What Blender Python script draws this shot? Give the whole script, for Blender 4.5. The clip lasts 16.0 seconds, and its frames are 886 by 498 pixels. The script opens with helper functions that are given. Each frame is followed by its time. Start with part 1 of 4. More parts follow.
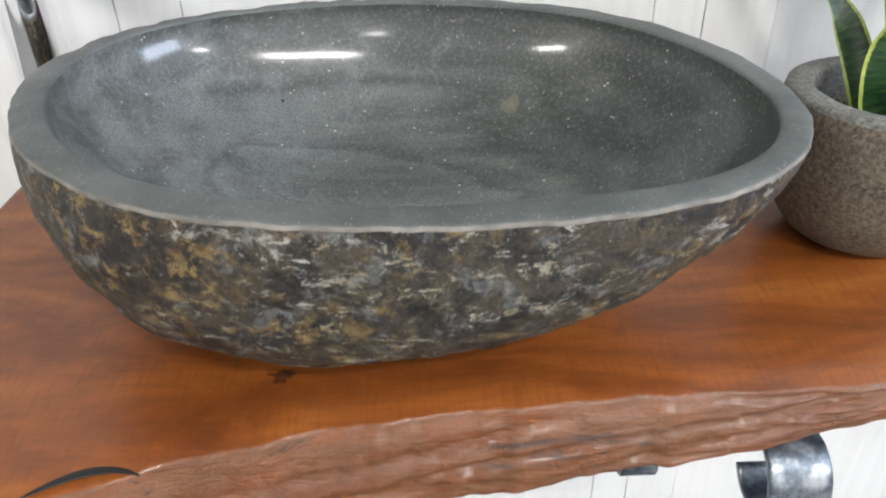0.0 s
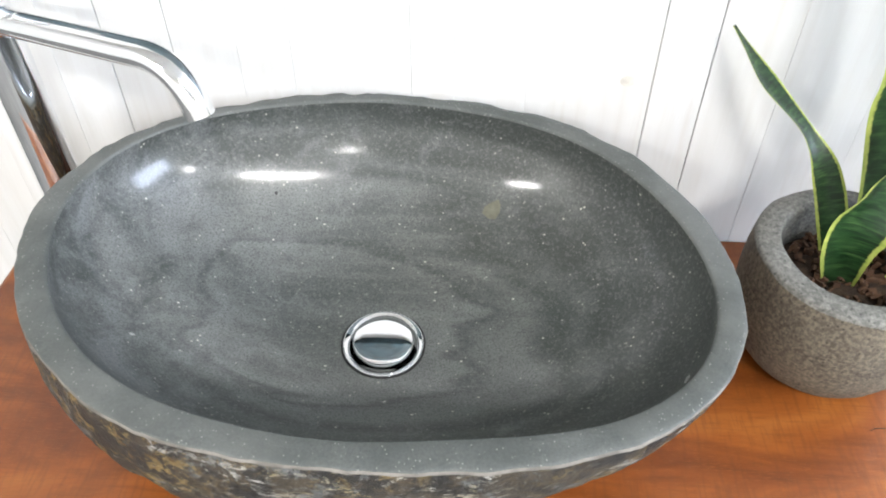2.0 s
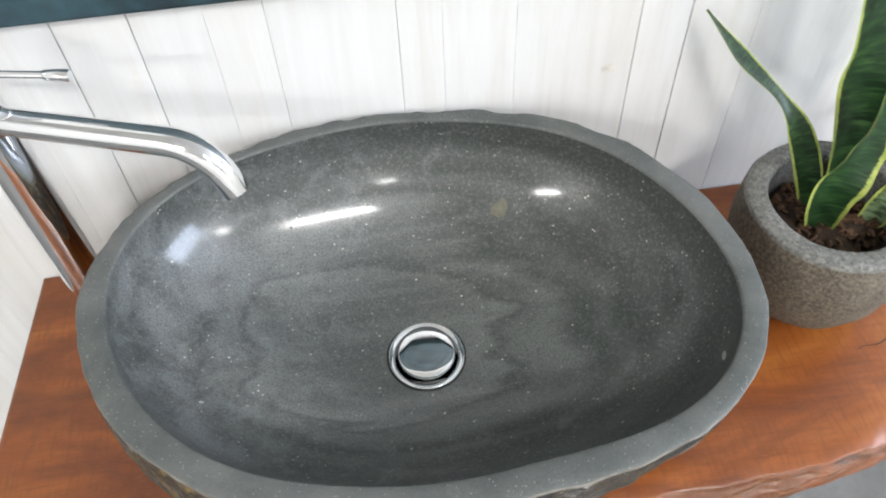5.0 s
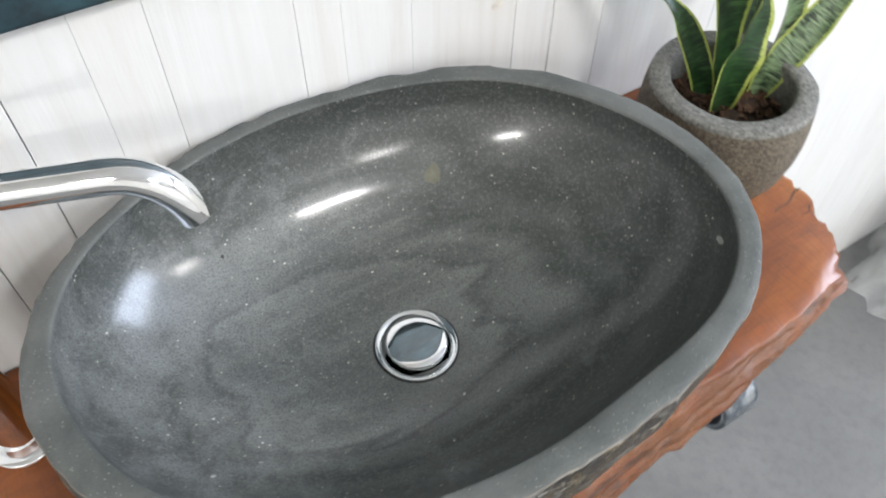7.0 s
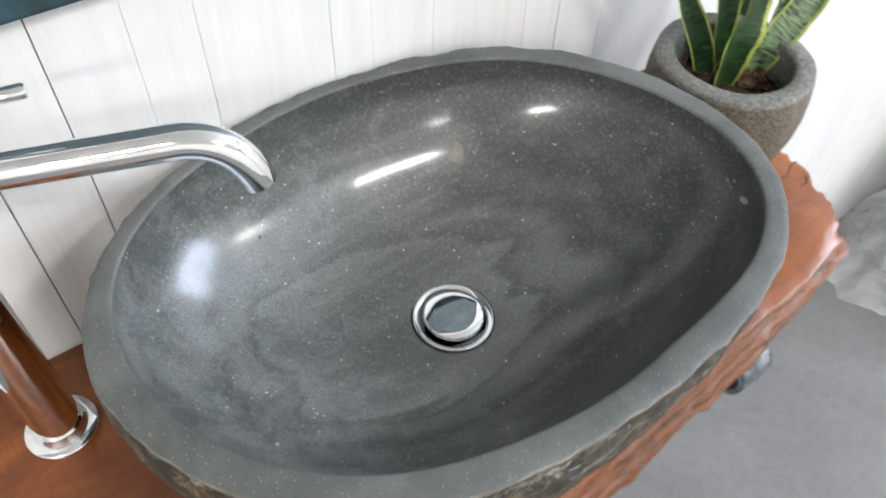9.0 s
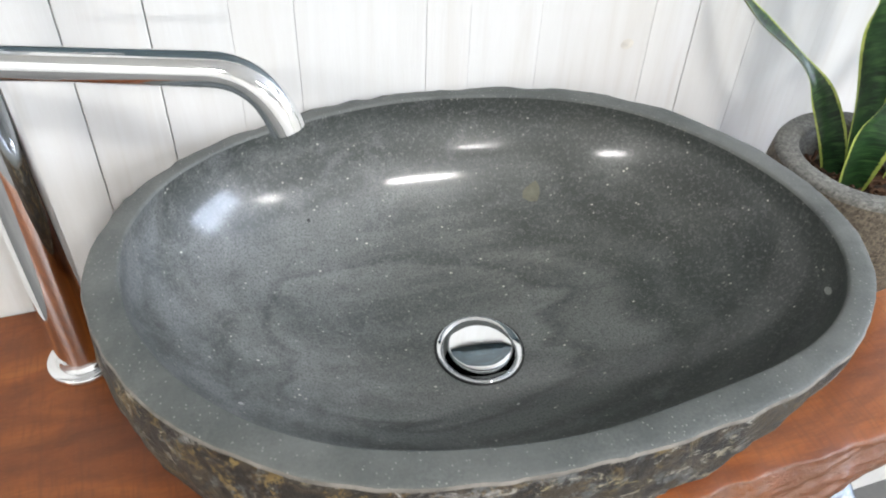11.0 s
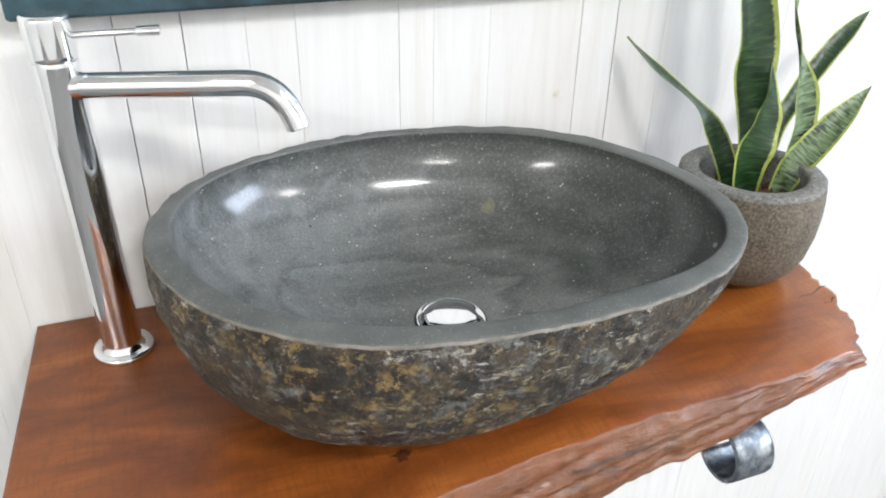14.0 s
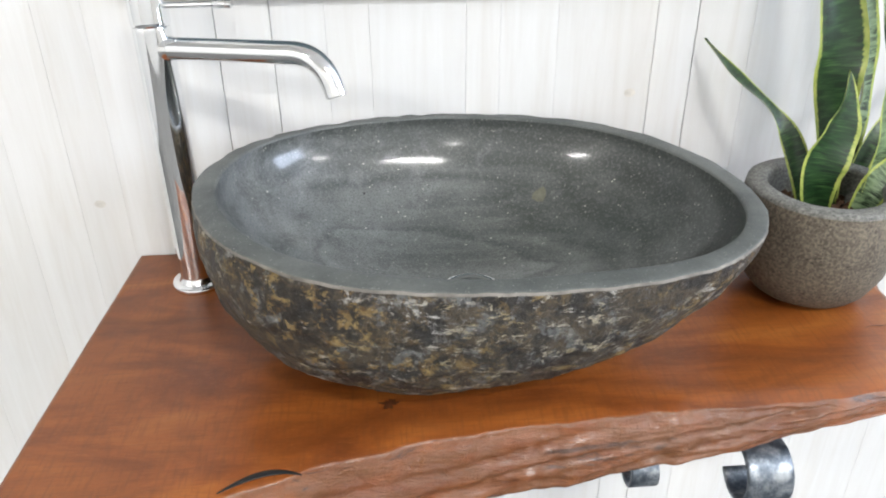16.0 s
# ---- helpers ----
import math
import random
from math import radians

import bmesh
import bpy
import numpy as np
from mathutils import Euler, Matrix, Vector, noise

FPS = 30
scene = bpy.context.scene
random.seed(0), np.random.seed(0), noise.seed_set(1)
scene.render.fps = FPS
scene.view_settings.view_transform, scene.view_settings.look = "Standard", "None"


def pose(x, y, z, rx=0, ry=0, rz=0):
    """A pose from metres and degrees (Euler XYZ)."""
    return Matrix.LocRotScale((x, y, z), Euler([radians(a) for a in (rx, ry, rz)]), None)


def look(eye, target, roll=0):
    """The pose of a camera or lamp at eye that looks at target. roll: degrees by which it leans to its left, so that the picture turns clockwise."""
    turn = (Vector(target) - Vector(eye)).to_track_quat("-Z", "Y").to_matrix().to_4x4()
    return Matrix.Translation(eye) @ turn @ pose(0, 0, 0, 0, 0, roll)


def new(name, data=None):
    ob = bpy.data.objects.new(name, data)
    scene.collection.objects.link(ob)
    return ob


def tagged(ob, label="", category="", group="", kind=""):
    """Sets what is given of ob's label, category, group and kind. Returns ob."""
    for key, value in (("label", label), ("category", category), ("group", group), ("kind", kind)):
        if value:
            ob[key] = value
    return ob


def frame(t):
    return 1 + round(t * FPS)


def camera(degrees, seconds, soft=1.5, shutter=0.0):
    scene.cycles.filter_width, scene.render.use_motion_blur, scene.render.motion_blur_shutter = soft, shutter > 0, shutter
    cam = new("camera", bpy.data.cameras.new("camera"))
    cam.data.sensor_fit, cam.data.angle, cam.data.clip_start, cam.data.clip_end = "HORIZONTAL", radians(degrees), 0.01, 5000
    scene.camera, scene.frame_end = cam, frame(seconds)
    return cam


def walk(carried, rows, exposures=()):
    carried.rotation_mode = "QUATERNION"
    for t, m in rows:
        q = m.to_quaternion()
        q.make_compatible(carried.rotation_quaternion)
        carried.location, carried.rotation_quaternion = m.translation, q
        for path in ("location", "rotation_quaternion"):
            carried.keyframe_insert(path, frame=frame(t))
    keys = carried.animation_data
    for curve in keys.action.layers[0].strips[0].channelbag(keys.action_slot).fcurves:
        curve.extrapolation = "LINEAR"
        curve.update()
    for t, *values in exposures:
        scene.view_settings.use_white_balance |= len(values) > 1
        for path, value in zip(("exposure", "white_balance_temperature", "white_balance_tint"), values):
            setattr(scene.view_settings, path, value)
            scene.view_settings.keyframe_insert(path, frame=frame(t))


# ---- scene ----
cam = camera(60.0, 16.0, soft=1.9, shutter=0.3)
PATH = [
    (0, (0.006, -0.637, 1.174), (0.041, 1.041, 0.086), -1.3),
    (0.5, (0.016, -0.601, 1.217), (0.03, 1.02, 0.046), -0.6),
    (1, (0.026, -0.575, 1.26), (-0.01, 0.987, 0.012), 0.2),
    (1.5, (0.036, -0.562, 1.302), (-0.011, 0.948, -0.008), 0.3),
    (2, (0.057, -0.546, 1.355), (-0.013, 0.893, -0.032), 0.1),
    (2.5, (0.06, -0.531, 1.381), (-0.04, 0.842, -0.069), -1.0),
    (3, (0.059, -0.508, 1.397), (-0.06, 0.818, -0.096), -1.8),
    (3.2, (0.069, -0.488, 1.419), (-0.088, 0.76, -0.136), -3.9),
    (5.3, (-0.07, -0.512, 1.437), (0.221, 0.721, -0.11), -1.0),
    (5.5, (-0.092, -0.518, 1.426), (0.298, 0.703, -0.11), 0.9),
    (6, (-0.092, -0.503, 1.407), (0.292, 0.712, -0.135), 1.1),
    (6.5, (-0.093, -0.484, 1.397), (0.361, 0.684, -0.161), 2.9),
    (7, (-0.16, -0.443, 1.388), (0.525, 0.616, -0.164), 0.6),
    (7.5, (-0.237, -0.447, 1.376), (0.629, 0.527, -0.142), 1.8),
    (8, (-0.263, -0.472, 1.37), (0.65, 0.466, -0.142), 1.8),
    (8.5, (-0.263, -0.463, 1.374), (0.664, 0.481, -0.126), 2.5),
    (9, (-0.229, -0.439, 1.374), (0.574, 0.589, -0.142), 2.2),
    (9.2, (-0.209, -0.433, 1.365), (0.541, 0.649, -0.141), 2.6),
    (11.3, (-0.151, -0.54, 1.305), (0.318, 0.92, 0.022), 2.3),
    (11.5, (-0.143, -0.56, 1.306), (0.288, 0.926, 0.038), 2.0),
    (12, (-0.144, -0.582, 1.312), (0.259, 0.963, 0.107), 1.1),
    (12.5, (-0.168, -0.594, 1.292), (0.334, 0.978, 0.161), 1.5),
    (13, (-0.187, -0.621, 1.288), (0.387, 0.976, 0.23), 0.9),
    (13.5, (-0.208, -0.656, 1.282), (0.41, 0.956, 0.272), 1.3),
    (14, (-0.219, -0.692, 1.284), (0.411, 0.924, 0.289), 1.0),
    (14.5, (-0.204, -0.705, 1.278), (0.317, 0.962, 0.302), 1.8),
    (15, (-0.147, -0.725, 1.265), (0.215, 0.987, 0.297), 1.5),
    (15.5, (-0.102, -0.742, 1.259), (0.073, 0.987, 0.27), 1.0),
    (16, (-0.08, -0.777, 1.271), (0.052, 0.971, 0.308), -0.4),
]
walk(cam, [(t, look(eye, target, roll)) for t, eye, target, roll in PATH],
     exposures=[(0.0, -0.03), (0.5, 0.31), (1.0, 0.40), (1.5, 0.40), (3.0, 0.29), (5.5, 0.01), (7.0, -0.03), (9.0, 0.03), (12.0, 0.06), (16.0, 0.0)])

# ---- light: a white showroom with ceiling tubes and a window ----
FLOOR = 0.0
ROOM_X0, ROOM_X1, ROOM_Y0, CEIL = -3.2, 3.4, -4.6, 3.1

world = bpy.data.worlds.new("world")
scene.world = world
world.use_nodes = True
sky = world.node_tree.nodes.new("ShaderNodeTexSky")
sky.sky_type, sky.sun_disc, sky.sun_elevation, sky.sun_rotation = "NISHITA", False, radians(40), radians(100)
world.node_tree.links.new(sky.outputs[0], world.node_tree.nodes["Background"].inputs[0])
world.node_tree.nodes["Background"].inputs[1].default_value = 0.12


def area(name, m, sx, sy, watts, colour):
    d = bpy.data.lights.new(name, "AREA")
    d.shape, d.size, d.size_y, d.energy, d.color = "RECTANGLE", sx, sy, watts, colour
    ob = new(name, d)
    ob.matrix_world = m
    return ob


TUBES = [(0.80, -2.35, 0.75), (-2.35, -2.75, 0.9), (0.25, -4.35, 0.3), (2.95, -2.67, 0.5)]
for tx, ty, tl in TUBES:
    area("tube_light", pose(tx, ty, CEIL - 0.075), tl, 0.05, 91 * tl, (1.0, 0.985, 0.97))
# daylight through the window opening in the far side wall
area("window_daylight", pose(ROOM_X1 + 0.03, -1.48, 2.20, 0, 90, 0), 0.9, 1.7, 125, (0.70, 0.80, 1.0))


# ---- materials ----
class Mat:
    def __init__(self, name, rough=0.5, metal=0.0):
        self.m = bpy.data.materials.new(name)
        self.m.use_nodes = True
        self.t = self.m.node_tree
        self.b = self.t.nodes["Principled BSDF"]
        self.b.inputs["Roughness"].default_value = rough
        self.b.inputs["Metallic"].default_value = metal
        self.co = self.t.nodes.new("ShaderNodeTexCoord").outputs["Object"]

    def set(self, node, socket, value):
        s = node.inputs[socket]
        if isinstance(value, bpy.types.NodeSocket):
            self.t.links.new(value, s)
        else:
            s.default_value = value

    def put(self, socket, value):
        self.set(self.b, socket, value)

    def map(self, scale=(1, 1, 1), rot=(0, 0, 0), loc=(0, 0, 0), src=None):
        n = self.t.nodes.new("ShaderNodeMapping")
        self.t.links.new(src or self.co, n.inputs[0])
        n.inputs["Scale"].default_value, n.inputs["Rotation"].default_value, n.inputs["Location"].default_value = scale, rot, loc
        return n.outputs[0]

    def noise(self, scale, detail=4, rough=0.55, vec=None, dist=0.0):
        n = self.t.nodes.new("ShaderNodeTexNoise")
        self.t.links.new(vec or self.co, n.inputs["Vector"])
        for k, v in (("Scale", scale), ("Detail", detail), ("Roughness", rough), ("Distortion", dist)):
            n.inputs[k].default_value = v
        return n.outputs["Fac"]

    def voronoi(self, scale, vec=None, out="Distance"):
        n = self.t.nodes.new("ShaderNodeTexVoronoi")
        self.t.links.new(vec or self.co, n.inputs["Vector"])
        n.inputs["Scale"].default_value = scale
        return n.outputs[out]

    def ramp(self, fac, *stops):
        n = self.t.nodes.new("ShaderNodeValToRGB")
        self.t.links.new(fac, n.inputs[0])
        e = n.color_ramp.elements
        while len(e) < len(stops):
            e.new(0.5)
        for el, (p, c) in zip(e, stops):
            el.position = p
            el.color = (c, c, c, 1) if isinstance(c, (int, float)) else (*c, 1)
        return n.outputs[0]

    def mix(self, fac, a, b, kind="MIX"):
        n = self.t.nodes.new("ShaderNodeMix")
        n.data_type, n.blend_type = "RGBA", kind
        self.set(n, 0, fac)
        for i, v in ((6, a), (7, b)):
            if isinstance(v, tuple):
                v = (*v, 1)
            self.set(n, i, v)
        return n.outputs[2]

    def math(self, op, a, b=0.5):
        n = self.t.nodes.new("ShaderNodeMath")
        n.operation = op
        self.set(n, 0, a)
        self.set(n, 1, b)
        return n.outputs[0]

    def bump(self, height, strength=0.3, dist=0.002, under=None):
        n = self.t.nodes.new("ShaderNodeBump")
        n.inputs["Strength"].default_value, n.inputs["Distance"].default_value = strength, dist
        self.t.links.new(height, n.inputs["Height"])
        if under is not None:
            self.t.links.new(under, n.inputs["Normal"])
        return n.outputs[0]

    def random(self):
        return self.t.nodes.new("ShaderNodeObjectInfo").outputs["Random"]


def mat_polished_stone():
    """Layers lie nearly level, so the hollow cuts them into drawn-out wavy bands."""
    m = Mat("polished_andesite", 0.2)
    sep = m.t.nodes.new("ShaderNodeSeparateXYZ")
    m.set(sep, 0, m.co)
    x, y, z = sep.outputs
    wave = m.noise(1.0, 4, 0.50, m.map((2.6, 15, 15), (0, 0, radians(8)), (0.3, 0.55, 0.2)), 0.2)
    # the slopes darken the colour upwards, to the right and to the front
    bed = m.math("ADD", m.math("ADD", z, m.math("MULTIPLY", x, 0.13)), m.math("MULTIPLY", y, -0.12))
    bed = m.math("ADD", bed, m.math("MULTIPLY", wave, 0.070))
    level = m.math("MULTIPLY", m.math("SUBTRACT", bed, 0.933), 8.0)
    base = m.ramp(level, (0.0, (0.100, 0.108, 0.103)), (0.10, (0.125, 0.133, 0.127)), (0.165, (0.155, 0.163, 0.156)), (0.190, (0.072, 0.079, 0.075)), (0.215, (0.120, 0.128, 0.122)), (0.28, (0.140, 0.148, 0.141)), (0.36, (0.056, 0.063, 0.058)), (0.44, (0.096, 0.104, 0.098)), (0.52, (0.046, 0.052, 0.048)), (0.66, (0.068, 0.075, 0.070)), (0.80, (0.038, 0.043, 0.040)), (1.0, (0.050, 0.056, 0.052)))
    streak = m.noise(3.2, 7, 0.62, m.map((1.3, 9, 14), (radians(5), radians(-4), radians(8)), (2.3, 1.5, 4.2)), 0.4)
    base = m.mix(m.ramp(streak, (0.36, 0.5), (0.50, 0.0)), base, (0.044, 0.050, 0.046))
    base = m.mix(m.ramp(streak, (0.55, 0.0), (0.68, 0.4)), base, (0.145, 0.153, 0.146))
    cloud = m.noise(14, 6, 0.6, m.map((0.7, 1.2, 1.6), (0, 0, 0), (5, 3, 1)))
    base = m.mix(m.ramp(cloud, (0.36, 0.35), (0.52, 0.0)), base, (0.046, 0.052, 0.048))
    # chalky mottling gathers at the tap's end of the hollow
    patch = m.math("ADD", m.noise(26, 7, 0.68, None, 0.5), m.math("MULTIPLY", x, -0.60))
    base = m.mix(m.ramp(patch, (0.55, 0.0), (0.70, 0.65)), base, (0.175, 0.181, 0.180))
    grit = m.ramp(m.noise(330, 4, 0.75), (0.50, 0.0), (0.70, 0.60))
    base = m.mix(grit, base, (0.19, 0.195, 0.182))
    pick = m.ramp(m.noise(110, 3, 0.6), (0.52, 0.0), (0.64, 0.8))
    speck = m.ramp(m.voronoi(200), (0.10, 1.0), (0.20, 0.0))
    base = m.mix(m.math("MULTIPLY", speck, pick), base, (0.40, 0.40, 0.36))
    few = m.ramp(m.noise(60, 3, 0.6, m.map((1, 1, 1), (0, 0, 0), (2, 7, 4))), (0.55, 0.0), (0.62, 1.0))
    fleck = m.ramp(m.voronoi(120, m.map((1, 1.4, 1.4))), (0.09, 1.0), (0.17, 0.0))
    base = m.mix(m.math("MULTIPLY", fleck, few), base, (0.50, 0.49, 0.43))
    fine = m.noise(750, 2, 0.6)
    base = m.mix(m.ramp(fine, (0.34, 0.55), (0.55, 0.0)), base, (0.024, 0.028, 0.026))
    m.put("Base Color", base)
    m.put("Roughness", m.ramp(m.noise(9, 4), (0.3, 0.34), (0.75, 0.48)))
    m.put("Specular IOR Level", 0.35)
    m.put("Coat Weight", 0.55)
    m.put("Coat Roughness", m.ramp(m.noise(14, 4), (0.3, 0.10), (0.75, 0.17)))
    m.put("Normal", m.bump(fine, 0.06, 0.0005))
    return m.m


def mat_rim_stone():
    m = Mat("honed_rim_stone", 0.6)
    a = m.ramp(m.noise(22, 6, 0.65), (0.3, (0.056, 0.063, 0.059)), (0.7, (0.115, 0.123, 0.116)))
    g = m.noise(600, 3, 0.6)
    a = m.mix(m.ramp(g, (0.35, 0.5), (0.65, 0.0)), a, (0.05, 0.056, 0.053))
    a = m.mix(m.ramp(m.voronoi(300), (0.08, 0.6), (0.18, 0.0)), a, (0.34, 0.34, 0.31))
    a = m.mix(m.ramp(m.noise(6, 5, 0.65, None, 0.6), (0.45, 0.0), (0.68, 0.55)), a, (0.19, 0.195, 0.183))
    m.put("Base Color", a)
    m.put("Normal", m.bump(g, 0.35, 0.0008, m.bump(m.noise(45, 5), 0.4, 0.002)))
    return m.m


def mat_crust():
    m = Mat("weathered_river_stone_crust", 0.62)
    big = m.noise(27, 10, 0.72, None, 0.4)
    a = m.ramp(big, (0.38, (0.012, 0.011, 0.010)), (0.49, (0.026, 0.022, 0.018)), (0.55, (0.070, 0.054, 0.034)), (0.60, (0.030, 0.026, 0.022)), (0.70, (0.105, 0.088, 0.062)))
    ash = m.ramp(m.noise(42, 9, 0.76, m.map((1, 1, 1), (0, 0, 0), (9, 3, 5)), 0.3), (0.55, 0.0), (0.60, 0.8))
    a = m.mix(ash, a, m.ramp(m.noise(150, 4), (0.35, (0.085, 0.088, 0.088)), (0.65, (0.19, 0.195, 0.19))))
    zone = m.ramp(m.noise(8, 3, 0.5, m.map((1, 1, 1), (0, 0, 0), (1, 6, 2))), (0.38, 0.1), (0.54, 1.0))
    tint = m.ramp(m.noise(110, 4), (0.35, (0.115, 0.060, 0.017)), (0.65, (0.33, 0.235, 0.085)))
    och = m.ramp(m.noise(62, 11, 0.80, m.map((1, 1, 1.15), (0, 0, 0), (3, 1, 2)), 0.3), (0.52, 0.0), (0.575, 0.85))
    a = m.mix(m.math("MULTIPLY", och, zone), a, tint)
    some = m.ramp(m.noise(13, 4, 0.6, m.map((1, 1, 1), (0, 0, 0), (4, 4, 9))), (0.44, 0.0), (0.56, 1.0))
    lichen = m.ramp(m.noise(70, 12, 0.82, m.map((0.75, 0.75, 1.5), (0, 0, 0), (11, 2, 6)), 0.4), (0.545, 0.0), (0.585, 0.95))
    a = m.mix(m.math("MULTIPLY", lichen, some), a, m.ramp(m.noise(28, 4), (0.40, (0.34, 0.285, 0.16)), (0.58, (0.44, 0.43, 0.40))))
    chalk = m.ramp(m.noise(140, 8, 0.75, m.map((0.8, 0.8, 1.4), (0, 0, 0), (1, 8, 3)), 0.2), (0.60, 0.0), (0.66, 0.8))
    a = m.mix(chalk, a, (0.36, 0.34, 0.29))
    m.put("Base Color", a)
    h = m.noise(130, 6, 0.68)
    m.put("Roughness", m.ramp(big, (0.3, 0.42), (0.7, 0.75)))
    m.put("Normal", m.bump(h, 0.9, 0.004, m.bump(big, 0.7, 0.007)))
    return m.m


def mat_pot_stone(name, light, dark):
    m = Mat(name, 0.72)
    a = m.ramp(m.noise(30, 6, 0.65), (0.3, dark), (0.7, light))
    g = m.noise(330, 4, 0.7)
    a = m.mix(m.ramp(g, (0.42, 0.0), (0.66, 0.75)), a, tuple(2.0 * c for c in light))
    a = m.mix(m.ramp(m.voronoi(210), (0.10, 0.75), (0.26, 0.0)), a, tuple(0.35 * c for c in dark))
    m.put("Base Color", a)
    m.put("Normal", m.bump(g, 0.6, 0.0015))
    return m.m


def mat_slab(name, face=False):
    m = Mat(name, 0.3)
    n1 = m.noise(2.2, 6, 0.58, m.map((3.0, 9, 9), (0, 0, radians(12))), 0.9)
    a = m.ramp(n1, (0.28, (0.098, 0.024, 0.005)), (0.44, (0.172, 0.045, 0.008)), (0.58, (0.245, 0.070, 0.012)), (0.74, (0.32, 0.106, 0.021)))
    n2 = m.noise(9, 7, 0.65, m.map((3, 46, 46), (0, 0, radians(6))), 0.4)
    a = m.mix(m.ramp(n2, (0.32, 0.35), (0.50, 0.0)), a, (0.100, 0.028, 0.008))
    pore = m.ramp(m.noise(60, 4, 0.6, m.map((2.5, 22, 22), (0, 0, radians(9)))), (0.56, 0.0), (0.66, 0.45))
    a = m.mix(pore, a, (0.27, 0.098, 0.028))
    blot = m.noise(6.5, 4, 0.6, None, 0.7)
    a = m.mix(m.ramp(blot, (0.58, 0.0), (0.76, 0.55)), a, (0.085, 0.026, 0.009))
    if face:
        pale = m.ramp(m.noise(15, 7, 0.65, m.map((1, 2.2, 3.0)), 0.9), (0.36, 0.1), (0.58, 0.9))
        a = m.mix(pale, a, (0.150, 0.056, 0.016))
        line = m.ramp(m.noise(8, 8, 0.7, m.map((1.3, 5, 9)), 1.0), (0.37, 0.8), (0.42, 0.0))
        a = m.mix(line, a, (0.030, 0.013, 0.007))
        scar = m.ramp(m.noise(26, 8, 0.72, m.map((1.6, 1, 2.4), (0, 0, 0), (3, 3, 3)), 0.6), (0.60, 0.0), (0.68, 0.55))
        a = m.mix(scar, a, (0.20, 0.082, 0.036))
    h = m.noise(40, 5, 0.6, m.map((2, 12, 12), (0, 0, radians(8))))
    if face:
        m.put("Base Color", a)
        m.put("Roughness", m.ramp(m.noise(34, 5), (0.3, 0.25), (0.7, 0.5)))
        m.put("Coat Weight", 0.4)
        m.put("Coat Roughness", m.ramp(m.noise(50, 4), (0.3, 0.16), (0.7, 0.40)))
        m.put("Normal", m.bump(m.noise(70, 7, 0.70, m.map((0.7, 1, 1.6)), 0.6), 0.75, 0.004, m.bump(h, 0.5, 0.003)))
    else:
        saw = m.noise(34, 3, 0.5, m.map((10, 1.1, 1), (0, 0, radians(-18))))
        a = m.mix(m.ramp(saw, (0.36, 0.30), (0.50, 0.0)), a, (0.115, 0.034, 0.010))
        m.put("Base Color", a)
        m.put("Roughness", m.ramp(blot, (0.3, 0.26), (0.8, 0.42)))
        m.put("Normal", m.bump(h, 0.12, 0.0012, m.bump(saw, 0.12, 0.0008)))
    return m.m


def mat_board():
    m = Mat("whitewashed_board", 0.5)
    r = m.random()
    sh = m.t.nodes.new("ShaderNodeCombineXYZ")
    m.set(sh, 0, m.math("MULTIPLY", r, 13.0))
    m.set(sh, 2, m.math("MULTIPLY", r, 29.0))
    add = m.t.nodes.new("ShaderNodeVectorMath")
    m.set(add, 0, m.co)
    m.set(add, 1, sh.outputs[0])
    v = add.outputs[0]
    g = m.noise(5, 6, 0.6, m.map((16, 5, 1.1), src=v), 0.6)
    a = m.ramp(g, (0.25, (0.67, 0.66, 0.63)), (0.48, (0.715, 0.715, 0.698)), (0.70, (0.745, 0.75, 0.74)))
    warm = m.ramp(m.noise(5.5, 3, 0.5, m.map((1, 1, 0.6), src=v)), (0.5, 0.0), (0.75, 0.35))
    a = m.mix(warm, a, (0.78, 0.745, 0.685))
    st = m.ramp(m.noise(9, 5, 0.6, m.map((6, 4, 0.5), src=v), 0.5), (0.64, 0.0), (0.76, 0.35))
    a = m.mix(st, a, (0.62, 0.58, 0.52))
    lift = m.ramp(r, (0.0, 0.965), (1.0, 1.0))
    a = m.mix(1.0, a, lift, "MULTIPLY")
    m.put("Base Color", a)
    m.put("Normal", m.bump(m.noise(60, 5, 0.6, m.map((9, 4, 0.5), src=v)), 0.16, 0.001))
    return m.m


def mat_plain(name, c, rough=0.5, metal=0.0, vary=0.15, scale=20, bump=0.1):
    m = Mat(name, rough, metal)
    n = m.noise(scale, 5, 0.6)
    m.put("Base Color", m.ramp(n, (0.3, tuple(x * (1 - vary) for x in c)), (0.7, tuple(min(1, x * (1 + vary)) for x in c))))
    m.put("Roughness", m.ramp(m.noise(scale * 2.3, 3), (0.3, rough * 0.85), (0.7, min(1, rough * 1.2))))
    if bump:
        m.put("Normal", m.bump(m.noise(scale * 5, 4), bump, 0.001))
    return m.m


def mat_chrome():
    m = Mat("chrome", 0.045, 1.0)
    m.put("Base Color", (0.86, 0.87, 0.88, 1))
    m.put("Roughness", m.ramp(m.noise(60, 3), (0.3, 0.03), (0.8, 0.07)))
    return m.m


def mat_iron():
    m = Mat("galvanised_iron", 0.38, 0.85)
    m.put("Base Color", m.ramp(m.noise(50, 5, 0.65), (0.34, (0.055, 0.068, 0.085)), (0.50, (0.16, 0.185, 0.215)), (0.68, (0.48, 0.51, 0.53))))
    m.put("Roughness", m.ramp(m.noise(80, 4), (0.3, 0.28), (0.7, 0.5)))
    m.put("Normal", m.bump(m.noise(160, 4), 0.25, 0.001))
    return m.m


